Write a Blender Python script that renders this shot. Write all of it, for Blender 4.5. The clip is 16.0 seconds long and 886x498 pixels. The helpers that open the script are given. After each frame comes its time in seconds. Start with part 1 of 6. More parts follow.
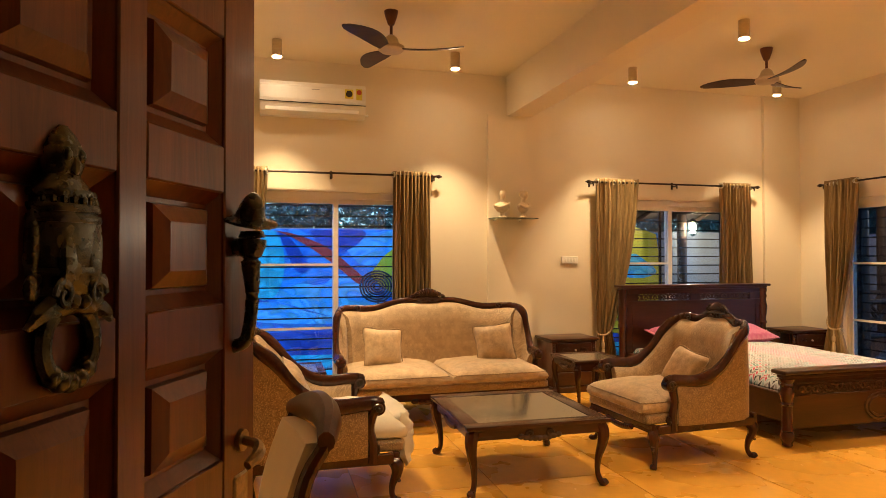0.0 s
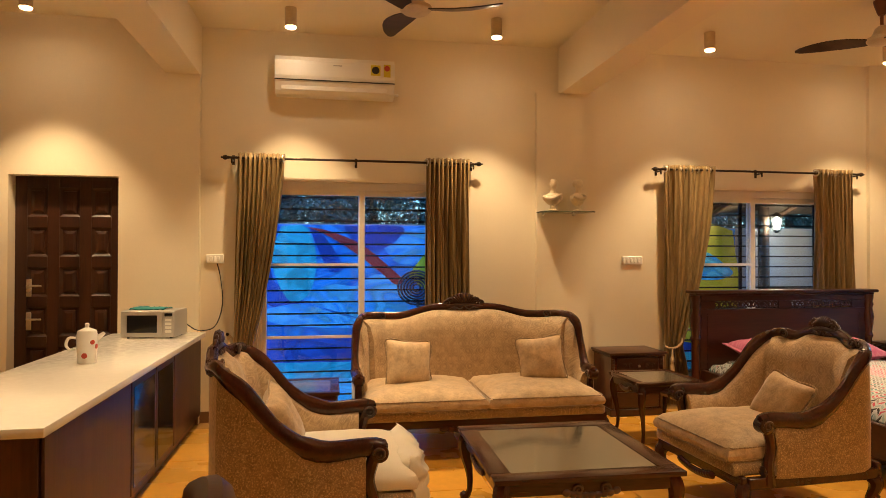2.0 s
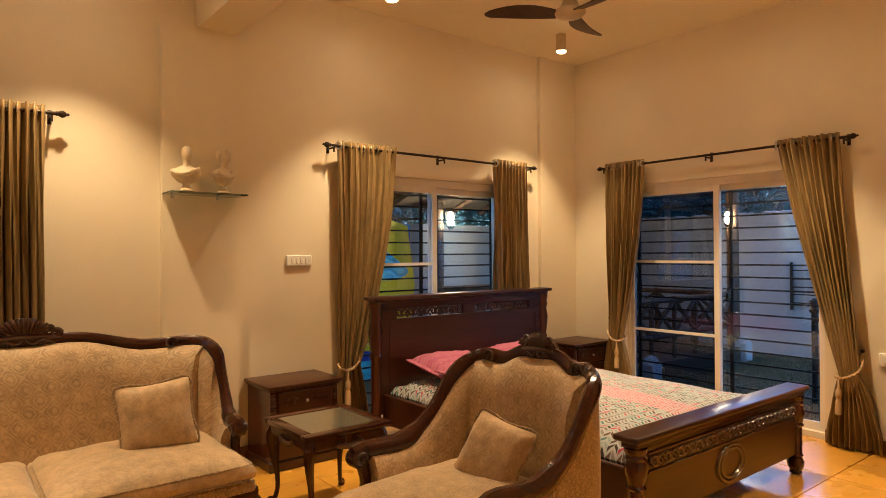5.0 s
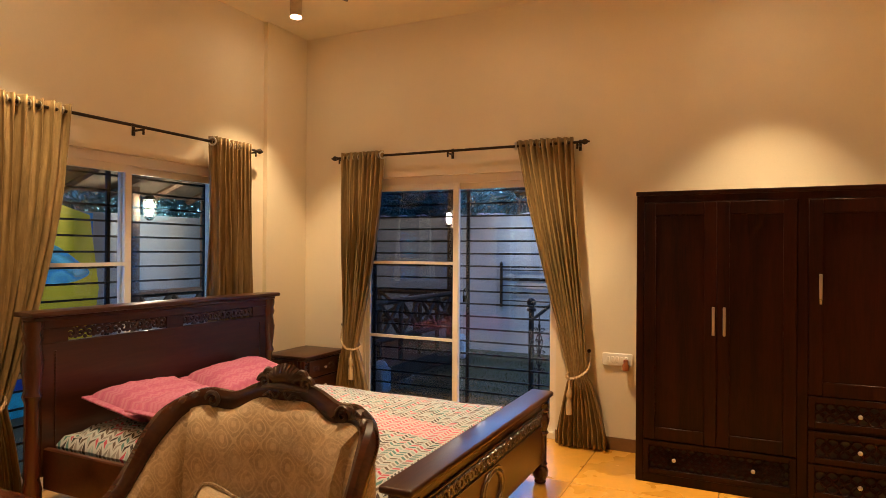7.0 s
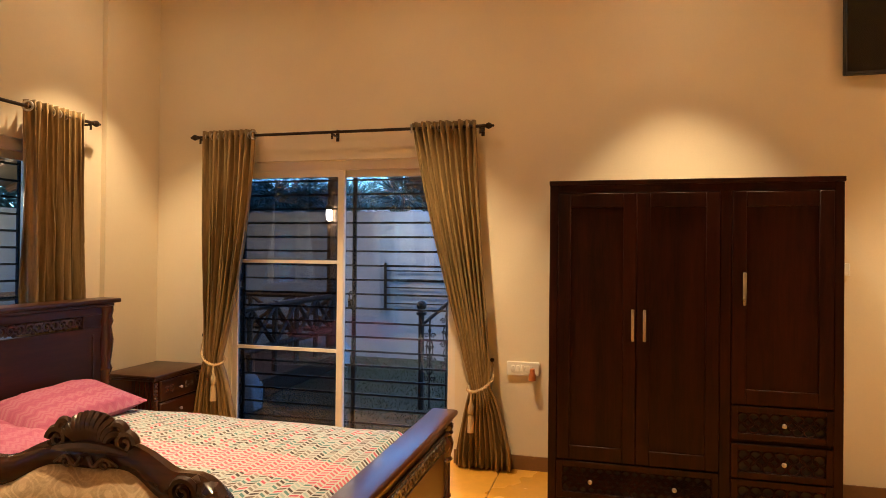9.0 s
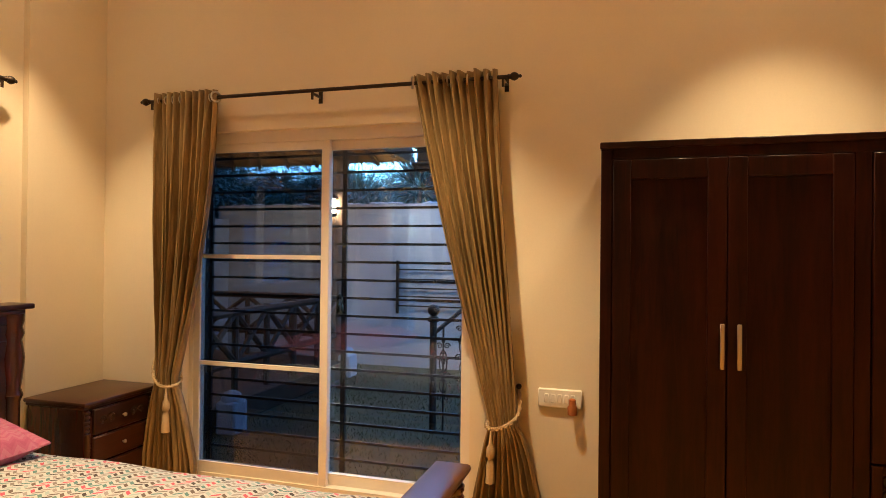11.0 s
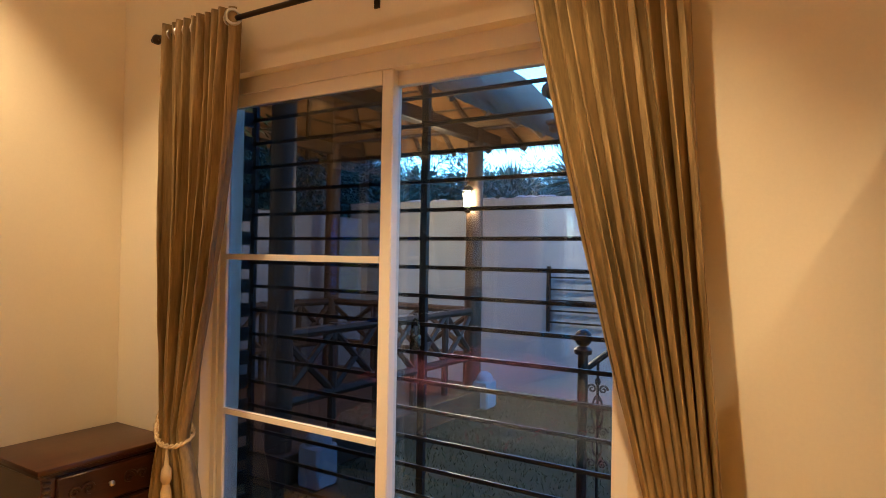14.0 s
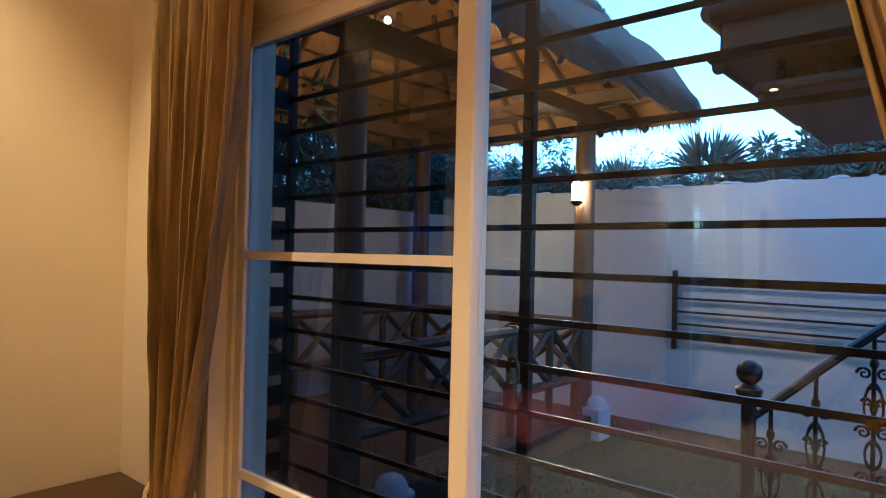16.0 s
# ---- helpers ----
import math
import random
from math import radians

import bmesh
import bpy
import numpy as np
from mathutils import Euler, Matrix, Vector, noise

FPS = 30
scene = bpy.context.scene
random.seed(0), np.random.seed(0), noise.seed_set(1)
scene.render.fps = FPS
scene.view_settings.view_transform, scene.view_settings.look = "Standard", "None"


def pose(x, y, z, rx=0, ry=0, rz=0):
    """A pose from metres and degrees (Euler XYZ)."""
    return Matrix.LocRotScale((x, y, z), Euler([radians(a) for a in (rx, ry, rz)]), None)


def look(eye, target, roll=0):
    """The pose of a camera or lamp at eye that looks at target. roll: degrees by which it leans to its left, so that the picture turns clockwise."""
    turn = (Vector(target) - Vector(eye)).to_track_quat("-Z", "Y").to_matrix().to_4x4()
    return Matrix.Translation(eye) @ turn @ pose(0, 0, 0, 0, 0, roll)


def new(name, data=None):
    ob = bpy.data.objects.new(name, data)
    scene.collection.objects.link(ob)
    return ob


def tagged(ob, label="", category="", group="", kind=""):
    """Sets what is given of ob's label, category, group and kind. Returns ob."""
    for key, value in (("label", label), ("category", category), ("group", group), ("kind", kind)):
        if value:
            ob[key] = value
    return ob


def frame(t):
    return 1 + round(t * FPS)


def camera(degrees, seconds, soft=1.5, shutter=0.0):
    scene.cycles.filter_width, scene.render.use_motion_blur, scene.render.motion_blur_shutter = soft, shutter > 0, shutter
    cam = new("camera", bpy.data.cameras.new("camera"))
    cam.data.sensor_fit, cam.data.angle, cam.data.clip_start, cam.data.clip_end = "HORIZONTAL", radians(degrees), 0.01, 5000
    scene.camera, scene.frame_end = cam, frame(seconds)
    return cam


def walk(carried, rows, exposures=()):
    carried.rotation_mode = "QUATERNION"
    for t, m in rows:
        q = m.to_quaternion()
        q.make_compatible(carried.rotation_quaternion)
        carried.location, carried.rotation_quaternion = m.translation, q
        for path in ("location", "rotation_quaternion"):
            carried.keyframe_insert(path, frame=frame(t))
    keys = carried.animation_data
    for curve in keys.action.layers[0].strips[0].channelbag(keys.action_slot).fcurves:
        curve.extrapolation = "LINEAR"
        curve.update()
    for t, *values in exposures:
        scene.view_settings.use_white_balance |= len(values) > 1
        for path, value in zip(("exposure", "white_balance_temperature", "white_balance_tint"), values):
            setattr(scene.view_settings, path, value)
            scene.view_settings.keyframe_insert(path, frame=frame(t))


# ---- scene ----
cam = camera(69.8, 16.0, 0.8)
PATH = [
    (0, (0.055, -0.04, 1.523), (0.579, 1.89, 1.556), -0.1),
    (0.5, (0.159, 0.134, 1.528), (0.586, 2.087, 1.558), 0.0),
    (1, (0.246, 0.32, 1.542), (0.617, 2.285, 1.569), -0.0),
    (1.5, (0.34, 0.565, 1.564), (0.692, 2.534, 1.590), 0.1),
    (2, (0.475, 0.8, 1.549), (0.817, 2.77, 1.573), 0.1),
    (2.5, (0.618, 1.055, 1.531), (0.971, 3.023, 1.560), 0.1),
    (3, (0.73, 1.292, 1.543), (1.12, 3.253, 1.568), 0.1),
    (3.5, (0.841, 1.559, 1.547), (1.393, 3.481, 1.574), 0.0),
    (4, (0.952, 1.81, 1.543), (1.783, 3.629, 1.569), -0.1),
    (4.2, (1.012, 1.915, 1.543), (1.942, 3.685, 1.570), -0.1),
    (6.5, (1.7, 2.781, 1.614), (3.383, 3.863, 1.605), -0.1),
    (7, (1.798, 2.955, 1.581), (3.6, 3.821, 1.587), 0.4),
    (7.5, (1.887, 3.082, 1.567), (3.776, 3.739, 1.576), 0.5),
    (8, (2.052, 3.178, 1.560), (3.978, 3.716, 1.571), 0.6),
    (8.5, (2.199, 3.237, 1.551), (4.133, 3.748, 1.563), 0.6),
    (9, (2.401, 3.302, 1.544), (4.337, 3.807, 1.559), 0.6),
    (11.5, (3.75, 3.561, 1.499), (5.649, 4.187, 1.523), 0.7),
    (12, (3.997, 3.612, 1.491), (5.87, 4.313, 1.530), 0.8),
    (12.5, (4.275, 3.671, 1.477), (6.103, 4.483, 1.516), 0.7),
    (13, (4.585, 3.771, 1.481), (6.38, 4.652, 1.525), 0.7),
    (13.5, (4.832, 3.828, 1.496), (6.6, 4.763, 1.520), 1.0),
    (14, (5.111, 3.872, 1.486), (6.805, 4.935, 1.509), 1.0),
    (14.5, (5.39, 4.009, 1.480), (7.031, 5.152, 1.506), 0.9),
    (15, (5.57, 4.165, 1.472), (7.194, 5.331, 1.510), 1.0),
    (15.5, (5.762, 4.293, 1.474), (7.322, 5.544, 1.504), 1.0),
    (16, (5.922, 4.428, 1.480), (7.431, 5.74, 1.502), 1.3),
]

K = 0.94  # one plan unit in metres
walk(cam, [(t, look(Vector(eye) * K, Vector(target) * K, roll)) for t, eye, target, roll in PATH], [(0, 2.62), (1.0, 2.54), (2.5, 2.32), (6.5, 2.36), (7.5, 2.46), (12, 2.42), (14.8, 2.38), (16, 2.18)])

# ---- world and lights ----
world = bpy.data.worlds.new("dusk")
scene.world = world
world.use_nodes = True
wn = world.node_tree.nodes
sky = wn.new("ShaderNodeTexSky")
sky.sky_type, sky.sun_disc = "NISHITA", False
sky.sun_elevation, sky.sun_rotation = radians(6.0), radians(250)
sky.ozone_density, sky.air_density, sky.dust_density = 5.0, 1.0, 0.4
world.node_tree.links.new(sky.outputs[0], wn["Background"].inputs[0])
wn["Background"].inputs[1].default_value = 0.48
# broad blue lamp added to strengthen the dusk sky's light
sky_fill = new("sky_fill", bpy.data.lights.new("sky_fill", "SUN"))
sky_fill.data.energy, sky_fill.data.angle, sky_fill.data.color = 0.13, radians(60), (0.45, 0.66, 1.0)
sky_fill.matrix_world = look((0, 0, 30), (6, 4, 0))

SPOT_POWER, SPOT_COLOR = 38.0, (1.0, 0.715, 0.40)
# ceiling cylinders: plan x, y; 7, 8, 10, 11 unseen, added as fill light
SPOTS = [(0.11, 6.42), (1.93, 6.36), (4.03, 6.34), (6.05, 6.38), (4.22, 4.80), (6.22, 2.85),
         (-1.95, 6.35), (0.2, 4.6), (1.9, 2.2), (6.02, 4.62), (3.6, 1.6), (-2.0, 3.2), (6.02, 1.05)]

# ---- materials ----
def nodes_of(name):
    m = bpy.data.materials.new(name)
    m.use_nodes = True
    t = m.node_tree
    return m, t, t.nodes["Principled BSDF"]


def ramp(t, src, stops):
    r = t.nodes.new("ShaderNodeValToRGB")
    el = r.color_ramp.elements
    while len(el) < len(stops):
        el.new(0.5)
    for e, (p, c) in zip(el, stops):
        e.position, e.color = p, (*c, 1)
    t.links.new(src, r.inputs[0])
    return r.outputs[0]


def coords(t, scale=(1, 1, 1), rot=(0, 0, 0)):
    c = t.nodes.new("ShaderNodeTexCoord")
    mp = t.nodes.new("ShaderNodeMapping")
    mp.inputs["Scale"].default_value, mp.inputs["Rotation"].default_value = scale, rot
    t.links.new(c.outputs["Object"], mp.inputs[0])
    return mp.outputs[0]


def noise_tex(t, vec, scale, detail=4.0, rough=0.6, distort=0.0):
    n = t.nodes.new("ShaderNodeTexNoise")
    n.inputs["Scale"].default_value, n.inputs["Detail"].default_value = scale, detail
    n.inputs["Roughness"].default_value, n.inputs["Distortion"].default_value = rough, distort
    t.links.new(vec, n.inputs["Vector"])
    return n.outputs["Fac"]


def mix(t, a, b, fac, how="MIX"):
    m = t.nodes.new("ShaderNodeMix")
    m.data_type, m.blend_type = "RGBA", how
    for sock, v in ((m.inputs[0], fac), (m.inputs[6], a), (m.inputs[7], b)):
        if isinstance(v, (int, float)):
            sock.default_value = v
        elif isinstance(v, tuple):
            sock.default_value = (*v, 1)
        else:
            t.links.new(v, sock)
    return m.outputs[2]


def bump(t, p, height, strength, dist=0.01):
    b = t.nodes.new("ShaderNodeBump")
    b.inputs["Strength"].default_value, b.inputs["Distance"].default_value = strength, dist
    t.links.new(height, b.inputs["Height"])
    t.links.new(b.outputs[0], p.inputs["Normal"])


def plain(name, color, rough=0.5, metal=0.0, vary=0.15, scale=6.0, fine=60.0, bumpy=0.1, stretch=(1, 1, 1), coat=0.0, sheen=0.0):
    """Colour with broad stains and fine grain, roughness that follows the stains, and fine relief."""
    m, t, p = nodes_of(name)
    v = coords(t, stretch)
    big, small = noise_tex(t, v, scale, 3, 0.6), noise_tex(t, v, fine, 5, 0.7)
    lo, hi = tuple(c * (1 - vary) for c in color), tuple(min(1, c * (1 + vary)) for c in color)
    base = ramp(t, big, [(0.3, lo), (0.7, hi)])
    base = mix(t, base, ramp(t, small, [(0.35, tuple(c * (1 - vary * 0.6) for c in color)), (0.65, hi)]), 0.4)
    t.links.new(base, p.inputs["Base Color"])
    r = t.nodes.new("ShaderNodeMapRange")
    r.inputs["To Min"].default_value, r.inputs["To Max"].default_value = max(0.02, rough - 0.1), min(1, rough + 0.1)
    t.links.new(big, r.inputs[0])
    t.links.new(r.outputs[0], p.inputs["Roughness"])
    p.inputs["Metallic"].default_value = metal
    p.inputs["Coat Weight"].default_value, p.inputs["Coat Roughness"].default_value = coat, 0.15
    p.inputs["Sheen Weight"].default_value = sheen
    if bumpy:
        bump(t, p, small, bumpy, 0.004)
    return m


def wood(name, dark, light, rough=0.3, axis="z", coat=0.3, scale=1.0, spec=0.4):
    m, t, p = nodes_of(name)
    st = {"x": (0.08, 1, 1), "y": (1, 0.08, 1), "z": (1, 1, 0.08)}[axis]
    v = coords(t, tuple(a * scale for a in st))
    grain = noise_tex(t, v, 38, 6, 0.65, 1.2)
    broad = noise_tex(t, v, 5, 3, 0.5, 0.6)
    c = ramp(t, grain, [(0.3, dark), (0.7, light)])
    c = mix(t, c, ramp(t, broad, [(0.35, tuple(a * 0.75 for a in dark)), (0.7, light)]), 0.45)
    t.links.new(c, p.inputs["Base Color"])
    p.inputs["Roughness"].default_value, p.inputs["Specular IOR Level"].default_value = rough, spec
    p.inputs["Coat Weight"].default_value, p.inputs["Coat Roughness"].default_value = coat, 0.18
    bump(t, p, grain, 0.12, 0.003)
    return m


def glow(name, color, strength):
    m, t, p = nodes_of(name)
    p.inputs["Base Color"].default_value = (*color, 1)
    p.inputs["Emission Color"].default_value, p.inputs["Emission Strength"].default_value = (*color, 1), strength
    return m


def glass(name, color, rough=0.0):
    m, t, p = nodes_of(name)
    p.inputs["Base Color"].default_value = (*color, 1)
    p.inputs["Roughness"].default_value, p.inputs["Transmission Weight"].default_value = rough, 1.0
    p.inputs["IOR"].default_value = 1.45
    return m


def pane_mat(name, tint):
    """Thin window glass: straight view through with a little mirror gloss."""
    m, t, p = nodes_of(name)
    tr, gl, fr, mx, pw, sc = (t.nodes.new(n) for n in ("ShaderNodeBsdfTransparent", "ShaderNodeBsdfGlossy", "ShaderNodeLayerWeight", "ShaderNodeMixShader", "ShaderNodeMath", "ShaderNodeMath"))
    tr.inputs[0].default_value, gl.inputs["Roughness"].default_value = (*tint, 1), 0.0
    fr.inputs[0].default_value = 0.5
    pw.operation, sc.operation = "POWER", "MULTIPLY_ADD"
    pw.inputs[1].default_value, sc.inputs[1].default_value, sc.inputs[2].default_value = 4.0, 0.5, 0.052
    t.links.new(fr.outputs["Facing"], pw.inputs[0])
    t.links.new(pw.outputs[0], sc.inputs[0])
    t.links.new(sc.outputs[0], mx.inputs[0])
    t.links.new(tr.outputs[0], mx.inputs[1])
    t.links.new(gl.outputs[0], mx.inputs[2])
    t.links.new(mx.outputs[0], t.nodes["Material Output"].inputs[0])
    return m


def damask(name, base, gold, pitch=0.115, strength=0.6, dots=0.35):
    """Velvet woven with a trellis of ringed medallions, worn unevenly, over small scattered figures."""
    m, t, p = nodes_of(name)
    v = coords(t)

    def op(kind, a, b=0.0):
        n = t.nodes.new("ShaderNodeMath")
        n.operation = kind
        for sock, val in zip(n.inputs, (a, b)):
            if isinstance(val, (int, float)):
                sock.default_value = val
            else:
                t.links.new(val, sock)
        return n.outputs[0]

    sep = t.nodes.new("ShaderNodeSeparateXYZ")
    t.links.new(v, sep.inputs[0])
    wob = noise_tex(t, v, 34, 2, 0.5)
    across = op("ADD", op("ADD", sep.outputs[0], sep.outputs[1]), op("MULTIPLY", wob, 0.012))
    along = op("ADD", sep.outputs[2], op("MULTIPLY", sep.outputs[1], 0.9))
    lattice = op("ADD", op("COSINE", op("MULTIPLY", across, 2 * math.pi / pitch)), op("COSINE", op("MULTIPLY", along, 2 * math.pi / (pitch * 1.25))))
    rings = op("SINE", op("ADD", op("MULTIPLY", lattice, 6.5), op("MULTIPLY", wob, 3.0)))
    fig = ramp(t, rings, [(0.35, (0, 0, 0)), (0.75, (1, 1, 1))])
    worn = ramp(t, noise_tex(t, v, 9, 5, 0.7), [(0.35, (0.25, 0.25, 0.25)), (0.62, (1, 1, 1))])
    fig = mix(t, fig, worn, 1.0, "MULTIPLY")
    speck = ramp(t, noise_tex(t, v, 120, 2, 0.6), [(0.52, (0, 0, 0)), (0.66, (1, 1, 1))])
    broad, fine = noise_tex(t, v, 13, 6, 0.75), noise_tex(t, v, 160, 3)
    c = ramp(t, broad, [(0.35, tuple(a * 0.66 for a in base)), (0.65, tuple(a * 1.12 for a in base))])
    c = mix(t, c, mix(t, c, gold, fig), strength)
    c = mix(t, c, mix(t, c, gold, speck), dots)
    c = mix(t, c, ramp(t, fine, [(0.3, (0.66, 0.60, 0.52)), (0.7, (1, 1, 1))]), 0.30, "MULTIPLY")
    t.links.new(c, p.inputs["Base Color"])
    p.inputs["Roughness"].default_value, p.inputs["Sheen Weight"].default_value = 0.62, 0.5
    p.inputs["Sheen Roughness"].default_value = 0.35
    bump(t, p, fig, 0.15, 0.002)
    return m


def chevron(name, ground, colours, dashed=True, pitch=0.05):
    """Zigzag print: rows bent by a triangle wave, each row broken into slanted dashes of several colours."""
    m, t, p = nodes_of(name)
    c = t.nodes.new("ShaderNodeTexCoord")
    sep = t.nodes.new("ShaderNodeSeparateXYZ")
    t.links.new(c.outputs["Object"], sep.inputs[0])

    def op(kind, a, b=None, c2=None):
        n = t.nodes.new("ShaderNodeMath")
        n.operation = kind
        for i, v in enumerate((a, b, c2)):
            if v is None:
                continue
            if isinstance(v, (int, float)):
                n.inputs[i].default_value = v
            else:
                t.links.new(v, n.inputs[i])
        return n.outputs[0]

    along, across = (sep.outputs[1], sep.outputs[0]) if dashed else (sep.outputs[0], sep.outputs[2])
    zig = op("PINGPONG", along, pitch)
    row = op("DIVIDE", op("ADD", across, op("MULTIPLY", zig, 0.75)), pitch * 0.9)
    frac, cell = op("FRACT", row), op("FLOOR", row)
    col = op("FLOOR", op("DIVIDE", along, pitch))
    band = op("LESS_THAN", frac, 0.56)
    if dashed:
        band = op("MULTIPLY", band, op("GREATER_THAN", op("FRACT", op("DIVIDE", along, pitch)), 0.16))
    vec = t.nodes.new("ShaderNodeCombineXYZ")
    t.links.new(cell, vec.inputs[0])
    if dashed:
        t.links.new(col, vec.inputs[1])
    wnz = t.nodes.new("ShaderNodeTexWhiteNoise")
    t.links.new(vec.outputs[0], wnz.inputs[0])
    n = len(colours)
    rmp = ramp(t, wnz.outputs["Value"], [(i / n, k) for i, k in enumerate(colours)])
    rmp.node.color_ramp.interpolation = "CONSTANT"
    if dashed:
        rosy = op("LESS_THAN", op("ABSOLUTE", op("ADD", across, 0.02)), 0.14)
        rmp = mix(t, rmp, (0.62, 0.09, 0.16), op("MULTIPLY", rosy, 0.7))
    out = mix(t, ground, rmp, band)
    fine = noise_tex(t, c.outputs["Object"], 220, 3)
    out = mix(t, out, ramp(t, fine, [(0.3, (0.75, 0.75, 0.75)), (0.7, (1, 1, 1))]), 0.5, "MULTIPLY")
    t.links.new(out, p.inputs["Base Color"])
    p.inputs["Roughness"].default_value = 0.85
    bump(t, p, fine, 0.1, 0.002)
    return m


M = {}
M["wall"] = plain("cream_paint", (0.77, 0.68, 0.515), 0.75, vary=0.04, scale=1.3, fine=90, bumpy=0.08)
M["ceiling"] = plain("ceiling_paint", (0.79, 0.71, 0.52), 0.8, vary=0.03, scale=1.0, fine=70, bumpy=0.05)
M["floor"] = plain("yellow_oxide_tile", (0.66, 0.33, 0.045), 0.28, vary=0.16, scale=1.6, fine=14, bumpy=0.02, coat=0.25)
M["joint"] = plain("floor_joint", (0.40, 0.22, 0.06), 0.7)
M["skirting"] = plain("brown_skirting", (0.20, 0.10, 0.04), 0.45)
M["rosewood"] = wood("dark_rosewood", (0.022, 0.006, 0.003), (0.076, 0.020, 0.008), 0.24, "z", 0.2, 1.0, 0.35)
M["rosewood_x"] = wood("dark_rosewood_along", (0.022, 0.006, 0.003), (0.078, 0.020, 0.008), 0.22, "x", 0.2, 1.0, 0.35)
M["mahogany"] = wood("bed_mahogany", (0.028, 0.008, 0.003), (0.076, 0.022, 0.008), 0.33, "x", 0.14)
M["mahogany_z"] = wood("bed_mahogany_upright", (0.034, 0.008, 0.004), (0.088, 0.020, 0.010), 0.25, "z", 0.45)
M["wardrobe"] = wood("wardrobe_sheesham", (0.004, 0.0010, 0.0006), (0.038, 0.0076, 0.0031), 0.36, "z", 0.0, 1.0, 0.17)
M["teak"] = wood("entrance_teak", (0.060, 0.014, 0.005), (0.200, 0.052, 0.014), 0.32, "z", 0.25, 1.0, 0.35)
M["darkdoor"] = wood("inner_door_wood", (0.018, 0.006, 0.003), (0.058, 0.019, 0.008), 0.4, "z", 0.1)
M["counterwood"] = wood("counter_veneer", (0.040, 0.013, 0.005), (0.105, 0.037, 0.014), 0.38, "z", 0.05)
M["velvet"] = damask("beige_velvet", (0.52, 0.370, 0.215), (0.72, 0.55, 0.34), 0.115, 0.6)
M["velvet_side"] = damask("brown_gold_velvet", (0.31, 0.210, 0.112), (0.66, 0.51, 0.30), 0.115, 0.16, 0.75)
M["cushion"] = damask("seat_velvet", (0.54, 0.385, 0.220), (0.66, 0.48, 0.28), 0.115, 0.35)
M["pillow_velvet"] = damask("cushion_velvet", (0.60, 0.430, 0.245), (0.68, 0.50, 0.30), 0.115, 0.3)
M["curtain"] = plain("bronze_silk", (0.272, 0.181, 0.079), 0.36, 0.15, vary=0.45, scale=9, fine=30, bumpy=0.30, stretch=(3, 3, 0.40))
M["cord"] = plain("gold_cord", (0.55, 0.40, 0.22), 0.6, fine=200, bumpy=0.4)
M["bronze"] = plain("bronze_rod", (0.045, 0.028, 0.018), 0.4, 0.7)
M["white_upvc"] = plain("cream_white_upvc", (0.78, 0.72, 0.62), 0.35, vary=0.03, bumpy=0.02)
M["ac_white"] = plain("ac_plastic", (0.80, 0.77, 0.70), 0.35, vary=0.03, bumpy=0.02)
M["iron"] = plain("black_iron", (0.012, 0.012, 0.014), 0.4, 0.6, bumpy=0.1)
M["chrome"] = plain("brushed_steel", (0.62, 0.60, 0.56), 0.3, 1.0, vary=0.08)
M["brass"] = plain("aged_brass", (0.30, 0.22, 0.11), 0.42, 0.9, vary=0.4, scale=30, bumpy=0.35)
M["darkbrass"] = plain("blackened_brass", (0.080, 0.080, 0.062), 0.27, 0.9, vary=0.55, scale=40, bumpy=0.4)
M["quartz"] = plain("white_quartz", (0.80, 0.77, 0.70), 0.15, vary=0.03, scale=20, fine=120, bumpy=0.0)
M["porcelain"] = plain("white_porcelain", (0.82, 0.80, 0.74), 0.15, vary=0.02, bumpy=0.0)
M["red_print"] = plain("red_flower_print", (0.45, 0.06, 0.03), 0.3)
M["steel_grey"] = plain("microwave_silver", (0.48, 0.46, 0.42), 0.35, 0.4, vary=0.05)
M["black_gloss"] = plain("black_glass", (0.008, 0.008, 0.009), 0.06, vary=0.1, bumpy=0.0)
M["black_matt"] = plain("black_plastic", (0.015, 0.015, 0.016), 0.5)
M["teal_cloth"] = plain("teal_cloth", (0.02, 0.18, 0.18), 0.9, fine=150, bumpy=0.5)
M["marble"] = plain("plaster_bust", (0.66, 0.55, 0.38), 0.55, vary=0.15, scale=25, bumpy=0.2)
M["pink"] = chevron("pink_chevron_cotton", (0.36, 0.088, 0.160), [(0.39, 0.125, 0.195), (0.335, 0.070, 0.145)], False, 0.03)
M["sheet"] = chevron("printed_bedsheet", (0.42, 0.43, 0.43), [(0.035, 0.025, 0.025), (0.17, 0.15, 0.14), (0.44, 0.06, 0.10), (0.07, 0.17, 0.17), (0.24, 0.22, 0.21), (0.10, 0.07, 0.055), (0.27, 0.35, 0.35)], True, 0.036)
M["white_cloth"] = plain("cream_upholstery", (0.74, 0.68, 0.56), 0.8, vary=0.06, fine=150, bumpy=0.3)
M["tabletop_glass"] = plain("tinted_table_glass", (0.10, 0.10, 0.075), 0.05, vary=0.06, bumpy=0.0, coat=1.0)
M["clear_glass"] = glass("shelf_glass", (0.55, 0.75, 0.65))
M["pane"] = pane_mat("window_glass", (0.90, 0.94, 0.96))
# netted glass; its tint also carries the shade of the unlit pavilion beyond
M["net_shade_pane"] = pane_mat("net_and_shade_glass", (0.50, 0.53, 0.58))
M["fan_wood"] = wood("fan_walnut", (0.030, 0.017, 0.010), (0.075, 0.040, 0.024), 0.4, "x", 0.1)
M["fan_metal"] = plain("copper_brown_metal", (0.14, 0.055, 0.03), 0.4, 0.6)
